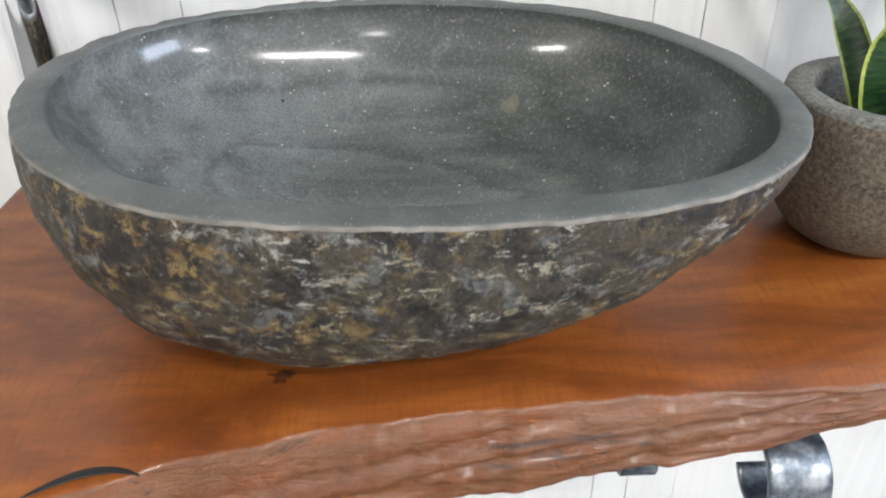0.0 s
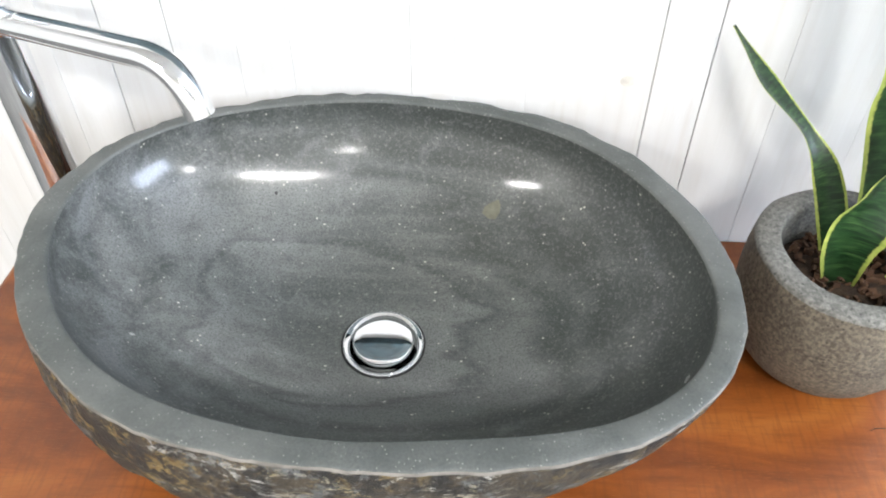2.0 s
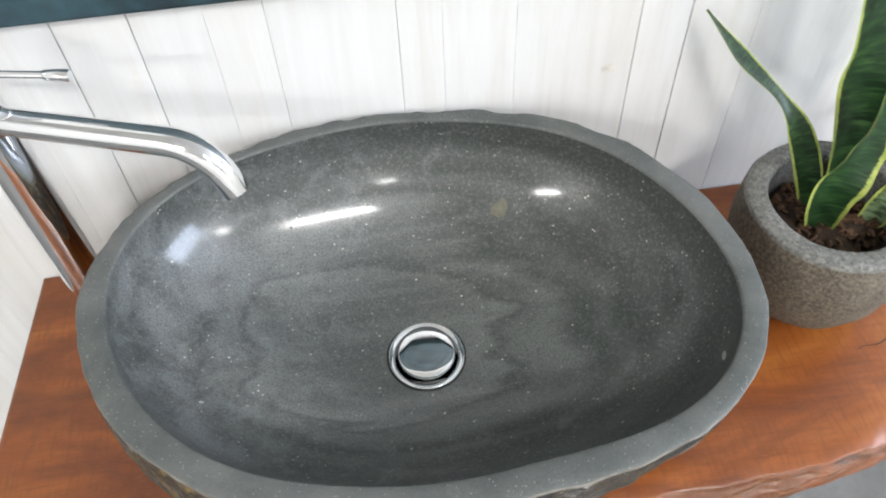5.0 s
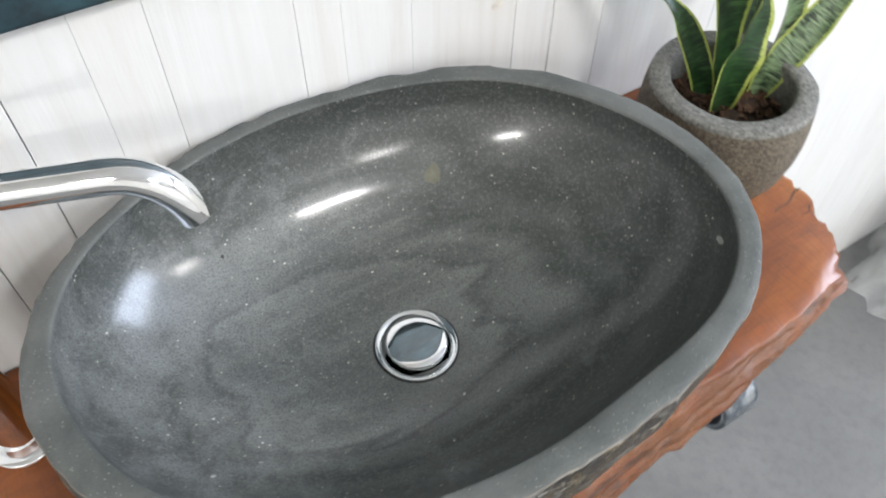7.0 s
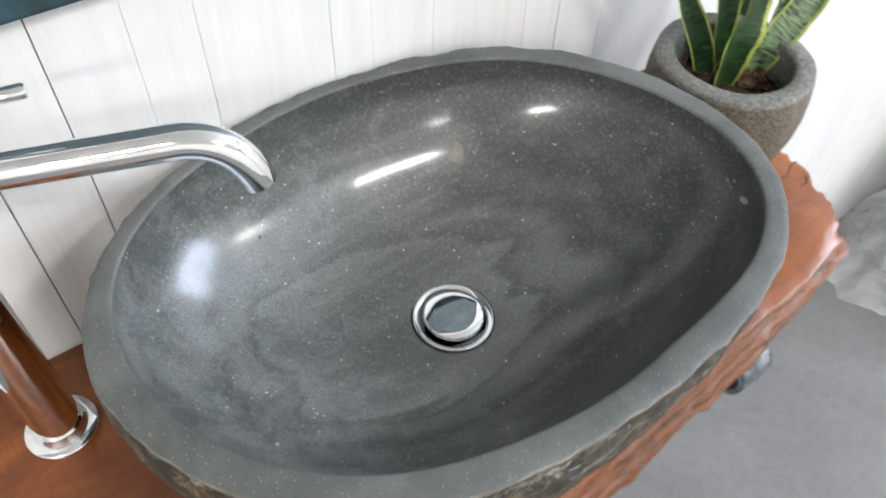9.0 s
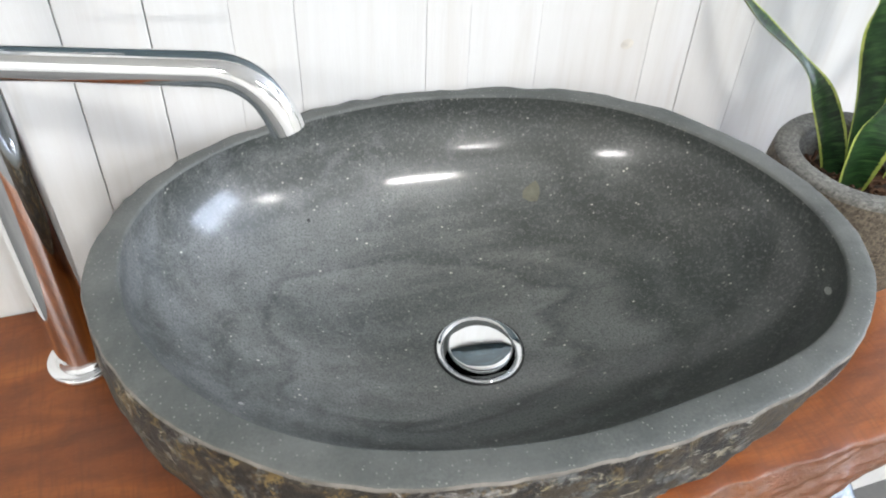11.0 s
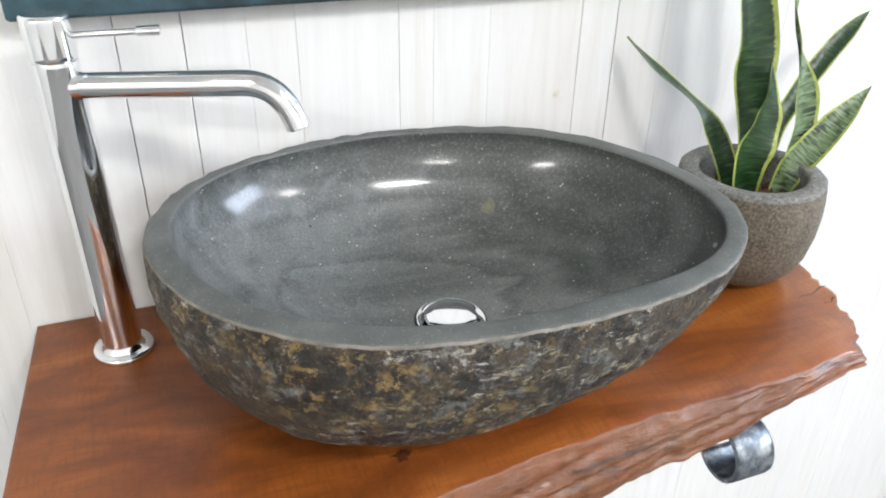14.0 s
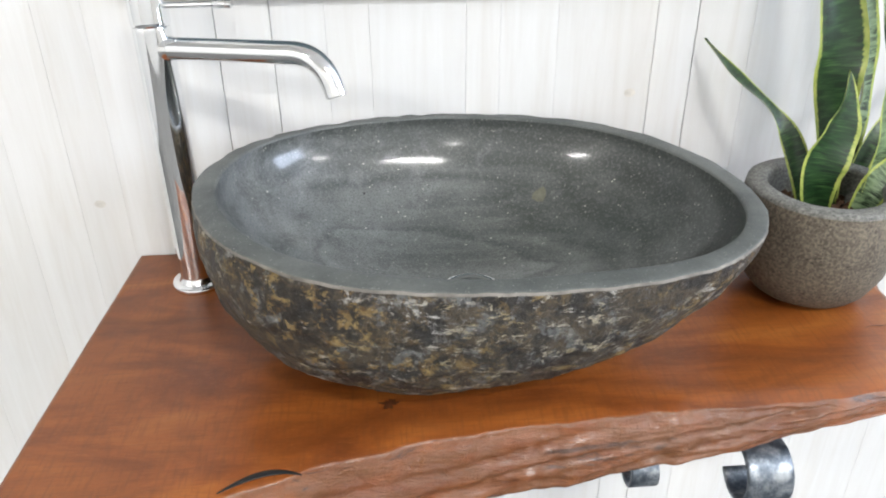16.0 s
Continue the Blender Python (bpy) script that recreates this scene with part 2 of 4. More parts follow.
def mat_leaf(name, pale=0.0):
    """UV: u across the blade, v along it; dark wavy bands run across."""
    m = Mat(name, 0.33)
    uv = m.t.nodes.new("ShaderNodeUVMap").outputs[0]
    sep = m.t.nodes.new("ShaderNodeSeparateXYZ")
    m.set(sep, 0, uv)
    edge = m.math("ABSOLUTE", m.math("SUBTRACT", sep.outputs[0], 0.5))
    wob = m.math("MULTIPLY", m.math("SUBTRACT", m.noise(5, 3, 0.5, m.map((1, 6, 1), src=uv)), 0.5), 0.10)
    rim = m.ramp(m.math("ADD", edge, wob), (0.40, 0.0), (0.43, 1.0))
    zig = m.noise(1.0, 5, 0.62, m.map((1.4, 17, 1), src=uv), 0.25)
    deep, mid, light = (0.005, 0.016, 0.006), (0.016, 0.050, 0.015), (0.052, 0.110, 0.034)
    if pale:
        mid, light = (0.11, 0.17, 0.085), (0.23, 0.31, 0.18)
    g = m.ramp(zig, (0.44, deep), (0.52, mid), (0.66, light))
    g = m.mix(m.ramp(m.noise(2.2, 2, 0.5, m.map((1, 2, 1), src=uv)), (0.35, 0.6), (0.6, 0.0)), g, (0.014, 0.044, 0.015) if not pale else (0.16, 0.23, 0.12))
    m.put("Base Color", m.mix(rim, g, m.ramp(m.noise(8, 3, 0.5, uv), (0.3, (0.22, 0.30, 0.05)), (0.7, (0.42, 0.45, 0.12)))))
    m.put("Normal", m.bump(m.noise(40, 3, 0.5, m.map((6, 1, 1), src=uv)), 0.12, 0.001))
    return m.m


def mat_plastic():
    m = Mat("milky_plastic_film", 0.28)
    m.put("Base Color", m.ramp(m.noise(6, 4), (0.3, (0.52, 0.53, 0.53)), (0.7, (0.74, 0.75, 0.74))))
    m.put("Alpha", m.ramp(m.noise(5, 5, 0.6, None, 1.0), (0.32, 0.16), (0.66, 0.66)))
    m.put("Normal", m.bump(m.noise(28, 6, 0.65, None, 1.5), 0.7, 0.012))
    return m.m


def mat_concrete():
    m = Mat("concrete_floor", 0.62)
    a = m.ramp(m.noise(2.6, 6, 0.6, None, 0.6), (0.3, (0.105, 0.106, 0.104)), (0.7, (0.165, 0.165, 0.160)))
    a = m.mix(m.ramp(m.noise(45, 5, 0.7), (0.45, 0.0), (0.7, 0.35)), a, (0.075, 0.075, 0.073))
    a = m.mix(m.ramp(m.noise(7, 6, 0.7, m.map((1, 1, 1), (0, 0, 0), (4, 2, 0))), (0.60, 0.0), (0.72, 0.3)), a, (0.22, 0.218, 0.21))
    m.put("Base Color", a)
    m.put("Normal", m.bump(m.noise(150, 4), 0.15, 0.001))
    return m.m


def mat_glow(name, c, strength):
    m = Mat(name, 0.4)
    m.put("Base Color", (0.9, 0.9, 0.9, 1))
    m.put("Emission Color", (*c, 1))
    m.put("Emission Strength", strength)
    return m.m


POLISH, RIM, CRUST = mat_polished_stone(), mat_rim_stone(), mat_crust()
POT_OUT = mat_pot_stone("hammered_pot_stone", (0.118, 0.100, 0.074), (0.052, 0.044, 0.033))
POT_RIM = mat_pot_stone("cut_pot_rim_stone", (0.145, 0.143, 0.130), (0.10, 0.099, 0.090))
SLAB_TOP, SLAB_FACE = mat_slab("varnished_slab_top"), mat_slab("varnished_live_edge", True)
BOARD = mat_board()
CHROME, IRON = mat_chrome(), mat_iron()
LEAF, LEAF_PALE = mat_leaf("banded_leaf"), mat_leaf("pale_mottled_leaf", 1.0)
BLACK = mat_plain("black_gap", (0.006, 0.006, 0.006), 0.5, 0, 0.2, 30, 0)
SOIL = mat_plain("bark_soil", (0.045, 0.026, 0.015), 0.9, 0, 0.6, 160, 0.8)
CHIP = mat_plain("bark_chip", (0.085, 0.042, 0.022), 0.8, 0, 0.5, 90, 0.5)
PLASTIC, CONCRETE = mat_plastic(), mat_concrete()
PAINT = mat_plain("white_room_paint", (0.72, 0.71, 0.68), 0.7, 0, 0.04, 3, 0.05)
FRAME = mat_plain("dark_teal_frame_paint", (0.022, 0.050, 0.062), 0.45, 0, 0.7, 28, 0.4)
CANVAS = mat_plain("dark_teal_canvas", (0.030, 0.055, 0.065), 0.5, 0, 0.8, 9, 0.3)
TUBE = mat_glow("tube_diffuser_glow", (1.0, 0.97, 0.92), 9.0)
CASING = mat_plain("white_enamel", (0.75, 0.75, 0.73), 0.35, 0, 0.03, 10, 0)
PALE = mat_plain("pale_mineral_fleck", (0.30, 0.30, 0.28), 0.3, 0, 0.2, 200, 0.0)
SPOT = mat_plain("olive_inclusion", (0.145, 0.143, 0.108), 0.2, 0, 0.2, 200, 0.0)
RIM_EDGE = mat_plain("worn_rim_edge", (0.165, 0.152, 0.132), 0.7, 0, 0.45, 60, 0.4)
STAIN = mat_plain("dark_wood_stain", (0.070, 0.022, 0.008), 0.35, 0, 0.5, 90, 0.1)
KNOT = mat_plain("faded_board_knot", (0.64, 0.62, 0.57), 0.55, 0, 0.2, 90, 0.1)


# ---- building helpers ----
def part(name, bm, material, parent=None, label="", smooth=True):
    me = bpy.data.meshes.new(name)
    bmesh.ops.recalc_face_normals(bm, faces=bm.faces)
    for f in bm.faces:
        f.smooth = smooth
    bm.to_mesh(me)
    bm.free()
    for m in material if isinstance(material, (list, tuple)) else [material]:
        me.materials.append(m)
    ob = new(name, me)
    if parent is not None:
        ob.parent = parent
        ob.matrix_parent_inverse = parent.matrix_world.inverted()
    if label:
        ob["label"] = label
    return ob


def thing(name, at, label, category, group="", kind=""):
    ob = new(name)
    ob.location = at
    ob.empty_display_size = 0.05
    bpy.context.view_layer.update()
    return tagged(ob, label, category, group, kind)


def box_bm(x0, x1, y0, y1, z0, z1, bevel=0.0):
    bm = bmesh.new()
    bmesh.ops.create_cube(bm, size=1, matrix=Matrix.LocRotScale(((x0 + x1) / 2, (y0 + y1) / 2, (z0 + z1) / 2), None, (x1 - x0, y1 - y0, z1 - z0)))
    if bevel:
        bmesh.ops.bevel(bm, geom=bm.edges[:], offset=bevel, segments=2, profile=0.5, affect="EDGES")
    return bm


def lathe_bm(rings, centre=(0, 0), n=48, close_top=True, close_bottom=True, wobble=None):
    """rings: (radius, z); wobble(angle, z) scales the radius."""
    bm = bmesh.new()
    rows = []
    for r, z in rings:
        row = []
        for i in range(n):
            a = 2 * math.pi * i / n
            k = wobble(a, z) if wobble else 1
            row.append(bm.verts.new((centre[0] + r * k * math.cos(a), centre[1] + r * k * math.sin(a), z)))
        rows.append(row)
    for a, b in zip(rows, rows[1:]):
        for i in range(n):
            bm.faces.new((a[i], a[(i + 1) % n], b[(i + 1) % n], b[i]))
    if close_bottom:
        bm.faces.new(rows[0])
    if close_top:
        bm.faces.new(rows[-1])
    return bm


def tube_bm(points, radii, n=24):
    """A round bar along points; radii: one number or one a point."""
    bm = bmesh.new()
    pts = [Vector(p) for p in points]
    if isinstance(radii, (int, float)):
        radii = [radii] * len(pts)
    rows, side = [], None
    for i, p in enumerate(pts):
        d = (pts[min(i + 1, len(pts) - 1)] - pts[max(i - 1, 0)]).normalized()
        if side is None:
            side = d.orthogonal().normalized()
        side = (side - d * side.dot(d)).normalized()
        up = d.cross(side)
        rows.append([bm.verts.new(p + radii[i] * (math.cos(2 * math.pi * k / n) * side + math.sin(2 * math.pi * k / n) * up)) for k in range(n)])
    for a, b in zip(rows, rows[1:]):
        for k in range(n):
            bm.faces.new((a[k], a[(k + 1) % n], b[(k + 1) % n], b[k]))
    for row in (rows[0], rows[-1]):
        bm.faces.new([bm.verts.new(v.co) for v in row])
    return bm


def lerp_table(x, table):
    if x <= table[0][0]:
        return table[0][1]
    for (a, va), (b, vb) in zip(table, table[1:]):
        if x <= b:
            k = (x - a) / (b - a)
            return va + (vb - va) * k
    return table[-1][1]


def smooth_table(x, table, w=0.03):
    return sum(lerp_table(x + w * k, table) for k in (-1, -0.5, 0, 0.5, 1)) / 5


# ---- the room ----
WALL_Y = 0.004
floor = part("floor", box_bm(ROOM_X0, ROOM_X1, ROOM_Y0, WALL_Y + 0.03, FLOOR - 0.1, FLOOR), CONCRETE, smooth=False)
tagged(floor, "grey stained concrete showroom floor with scuffs", "floor", kind="structure")
ceiling = part("ceiling", box_bm(ROOM_X0, ROOM_X1, ROOM_Y0, WALL_Y + 0.03, CEIL, CEIL + 0.1), PAINT, smooth=False)
tagged(ceiling, "plain white painted ceiling", "ceiling", kind="structure")
wall_south = part("wall_south", box_bm(ROOM_X0, ROOM_X1, ROOM_Y0 - 0.1, ROOM_Y0, FLOOR, CEIL), PAINT, smooth=False)
tagged(wall_south, "plain white painted wall", "wall", kind="structure")
wall_west = part("wall_west", box_bm(ROOM_X0 - 0.1, ROOM_X0, ROOM_Y0, WALL_Y + 0.03, FLOOR, CEIL), PAINT, smooth=False)
tagged(wall_west, "plain white painted wall", "wall", kind="structure")
WIN_Y0, WIN_Y1, WIN_Z0, WIN_Z1 = -2.35, -0.61, 1.73, 2.67
bm = bmesh.new()
for y0, y1, z0, z1 in ((ROOM_Y0, WIN_Y0, FLOOR, CEIL), (WIN_Y1, WALL_Y + 0.03, FLOOR, CEIL), (WIN_Y0, WIN_Y1, FLOOR, WIN_Z0), (WIN_Y0, WIN_Y1, WIN_Z1, CEIL)):
    bmesh.ops.create_cube(bm, size=1, matrix=Matrix.LocRotScale((ROOM_X1 + 0.05, (y0 + y1) / 2, (z0 + z1) / 2), None, (0.1, y1 - y0, z1 - z0)))
wall_east = tagged(part("wall_east", bm, PAINT, smooth=False), "white painted wall with a window opening", "wall", kind="structure")
window = thing("window_1", (ROOM_X1 + 0.04, (WIN_Y0 + WIN_Y1) / 2, WIN_Z0), "white framed window letting in bluish daylight", "window", kind="structure")
for y in (WIN_Y0 + 0.02, (WIN_Y0 + WIN_Y1) / 2, WIN_Y1 - 0.02):
    part("window_frame", box_bm(ROOM_X1 - 0.02, ROOM_X1 + 0.01, y - 0.02, y + 0.02, WIN_Z0, WIN_Z1, 0.003), CASING, window, smooth=False)

# the whitewashed board wall: backing and upright boards
wall_north = part("wall_north", box_bm(ROOM_X0, ROOM_X1, WALL_Y + 0.014, WALL_Y + 0.10, FLOOR, CEIL), mat_plain("shadow_gap_backing", (0.56, 0.52, 0.45), 0.8, 0, 0.2, 20, 0), smooth=False)
tagged(wall_north, "whitewashed upright timber boards with fine dark joints", "wall", kind="structure")

# ceiling tubes
for tx, ty, tl in TUBES:
    lamp = thing("ceiling_light", (tx, ty, CEIL - 0.07), "white enamelled fluorescent tube fitting on the ceiling", "ceiling light", "ceiling tubes")
    part("casing", box_bm(tx - tl / 2 - 0.03, tx + tl / 2 + 0.03, ty - 0.06, ty + 0.06, CEIL - 0.05, CEIL, 0.006), CASING, lamp, smooth=False)
    part("diffuser", tube_bm([(tx - tl / 2, ty, CEIL - 0.058), (tx + tl / 2, ty, CEIL - 0.058)], 0.012, 12), TUBE, lamp, "glowing tube")


# ---- the live-edge slab ----
SLAB_Z, SLAB_T = 0.85, 0.066
FRONT = [(-0.46, -0.432), (-0.374, -0.415), (-0.26, -0.385), (-0.207, -0.366), (-0.165, -0.349), (-0.129, -0.338), (-0.075, -0.324), (-0.032, -0.317), (0.037, -0.309), (0.106, -0.303), (0.18, -0.302), (0.24, -0.300), (0.305, -0.298), (0.341, -0.288), (0.42, -0.280)]
REND = [(-0.31, 0.352), (-0.287, 0.370), (-0.258, 0.388), (-0.222, 0.400), (-0.205, 0.411), (-0.175, 0.413), (-0.10, 0.424), (0.0, 0.430)]
LEND = [(-0.45, -0.378), (-0.206, -0.370), (0.0, -0.362)]


def slab_front(x):
    return smooth_table(x, FRONT, 0.025) + 0.0035 * noise.noise((x * 26, 3.1, 0.0)) + 0.0015 * noise.noise((x * 90, 7.7, 0.0))


def build_slab():
    slab = thing("wooden_shelf", (0.05, -0.15, SLAB_Z - SLAB_T), "varnished reddish live-edge hardwood slab shelf fixed to the boarded wall", "shelf")
    nx, ntop, nface = 260, 40, 26

    def at(u, y, z, rough):
        x = lerp_table(y, LEND) + (smooth_table(y, REND, 0.008) - lerp_table(y, LEND)) * u
        if u > 0.93:
            k = (u - 0.93) / 0.07
            x += k * rough * 0.009 * (noise.noise((y * 60, z * 50, 4.0)) + 0.7 * noise.noise((y * 160, z * 120, 9.0)) + 0.35 * noise.noise((y * 420, z * 260, 2.0)))
        return x

    bm = bmesh.new()
    top, face, under = [], [], []
    for i in range(nx + 1):
        u = i / nx
        xm = -0.374 + 0.735 * u
        yf = slab_front(xm)
        col = []
        for j in range(ntop + 1):
            v = 1 - (1 - j / ntop) ** 1.4
            y = 0.002 + (yf - 0.002) * v
            z = SLAB_Z - 0.0035 * max(0, (v - 0.93) / 0.07) ** 2 + 0.0007 * noise.noise((xm * 9, y * 14, 2.0)) * (0.3 < v)
            z -= 0.008 * max(0, (u - 0.94) / 0.06) ** 1.6 * max(0, min(1, (v - 0.72) / 0.28))
            col.append(bm.verts.new((at(u, y, z, 1), y, z)))
        top.append(col)
        z0 = col[-1].co.z
        thick = smooth_table(xm, [(-0.4, 0.086), (-0.1, 0.078), (0.0, 0.071), (0.07, 0.062), (0.156, 0.050), (0.20, 0.042), (0.24, 0.033), (0.33, 0.025), (0.45, 0.022)], 0.03)
        col2 = [col[-1]]
        for j in range(1, nface + 1):
            v = j / nface
            z = z0 + (SLAB_Z - thick - z0) * v
            wide = 0.021 - 0.014 * max(0, min(1, (u - 0.72) / 0.25))
            out = wide * math.sin(min(1.0, v * 1.25) * math.pi / 2) - 0.8 * wide * max(0, v - 0.80) / 0.20
            flow = noise.fractal((xm * 9 + 1.5 * noise.noise((xm * 6, v * 2, 1)), v * 3.2 + xm * 4, 5.0), 0.7, 2.1, 4)
            ridge = 0.0030 * flow + 0.0014 * noise.noise((xm * 60, v * 9, 8.0)) - 0.0060 * max(0, 0.10 - abs(noise.noise((xm * 4, v * 3.2 + xm * 2.2, 12.0)))) / 0.10
            y = yf - out - ridge * min(1, 4 * v)
            col2.append(bm.verts.new((at(u, yf, z, 1), y, z)))
        face.append(col2)
        under.append([col2[-1]] + [bm.verts.new((at(u, yf * (1 - k), SLAB_Z - thick, 1), yf * (1 - k) + 0.002 * k, SLAB_Z - thick)) for k in (0.33, 0.66, 1.0)])
    for rows, mi in ((top, 0), (face, 1), (under, 1)):
        for a, b in zip(rows, rows[1:]):
            for j in range(len(a) - 1):
                f = bm.faces.new((a[j], a[j + 1], b[j + 1], b[j]))
                f.material_index = mi
    for cols in ((top[0], face[0], under[0]), (top[-1], face[-1], under[-1])):
        loop = cols[0] + cols[1][1:] + cols[2][1:]
        c = bm.verts.new(sum((v.co for v in loop), Vector()) / len(loop))
        for a, b in zip(loop, loop[1:] + loop[:1]):
            f = bm.faces.new((a, b, c))
            f.material_index = 1
    part("slab", bm, [SLAB_TOP, SLAB_FACE], slab)
    # a curved open crack round a knot by the front edge
    pts = [(-0.214 + 0.060 * k, -0.371 + 0.024 * math.sin(math.pi * (0.08 + 0.62 * k)), SLAB_Z + 0.0002) for k in [i / 16 for i in range(17)]]
    flat = tube_bm(pts, [0.0006 + 0.0026 * math.sin(math.pi * i / 16) for i in range(17)], 8)
    for v in flat.verts:
        v.co.z = SLAB_Z + 0.0004 + 0.2 * (v.co.z - SLAB_Z)
    part("crack", flat, BLACK, slab, "dark open crack round a knot")
    # dark stain by the basin's foot
    st = bmesh.new()
    st.faces.new([st.verts.new((-0.088 + r * math.cos(a) * 1.0, -0.277 + r * math.sin(a) * 0.8, SLAB_Z + 0.0011)) for a, r in [(2 * math.pi * i / 40, 0.007 + 0.006 * noise.noise((math.cos(2 * math.pi * i / 40) * 2, math.sin(2 * math.pi * i / 40) * 2, 6.0))) for i in range(40)]])
    part("stain", st, STAIN, slab, "small dark stain")
    # splits from the ragged end
    for x0, y0, x1, y1 in ((0.411, -0.196, 0.366, -0.206), (0.404, -0.217, 0.384, -0.223)):
        pts = [(x0 + (x1 - x0) * k, y0 + (y1 - y0) * k + 0.0016 * math.sin(9 * k), SLAB_Z + 0.0003) for k in [i / 10 for i in range(11)]]
        cut = tube_bm(pts, [0.0006 * (1 - i / 11) + 0.0002 for i in range(11)], 6)
        for v in cut.verts:
            v.co.z = SLAB_Z + 0.0006 + 0.2 * (v.co.z - SLAB_Z)
        part("split", cut, BLACK, slab)
    return slab


build_slab()


# ---- the river-stone basin ----
BC = Vector((-0.0073, -0.1772, 1.0009))
OUT = [0.2032, 0.0017, 0.0049, 0.0349, -0.0048, 0.0, -0.0012, 0.0012, -0.0029, -0.001, -0.0001, -0.0003, -0.0013]
INN = [0.1854, 0.0013, 0.0086, 0.0332, -0.0065, 0.0006, -0.0013, 0.0016, -0.0041, -0.0006, -0.0008, -0.0012, -0.0011]
SLOPE_X, SLOPE_Y, DEPTH = -0.020, 0.034, 0.111


def round_sum(q, a):
    return q[0] + sum(q[2 * k - 1] * math.cos(k * a) + q[2 * k] * math.sin(k * a) for k in range(1, 7))


def rim_z(x, y):
    return BC.z + SLOPE_X * x + SLOPE_Y * y


def outer_r(a):
    c, s = math.cos(a), math.sin(a)
    back = max(0, s)
    rough = 0.0018 * noise.noise((c * 7, s * 7, 1.0)) + 0.0010 * noise.noise((c * 22, s * 22, 5.0))
    rough += back * (0.0030 * noise.noise((c * 9, s * 9, 3.0)) + 0.0014 * noise.noise((c * 30, s * 30, 8.0)))
    return min(round_sum(OUT, a) + rough, (0.0015 - BC.y) / max(s, 0.01))


def inner_r(a):
    return round_sum(INN, a)


def inner_point(a, rho):
    r = rho * inner_r(a)
    x, y = r * math.cos(a), r * math.sin(a)
    d = max(0.0, 1 - rho ** 2.2) ** 0.6 * DEPTH
    return Vector((BC.x + x, BC.y + y, rim_z(x, y) - 0.002 - d))


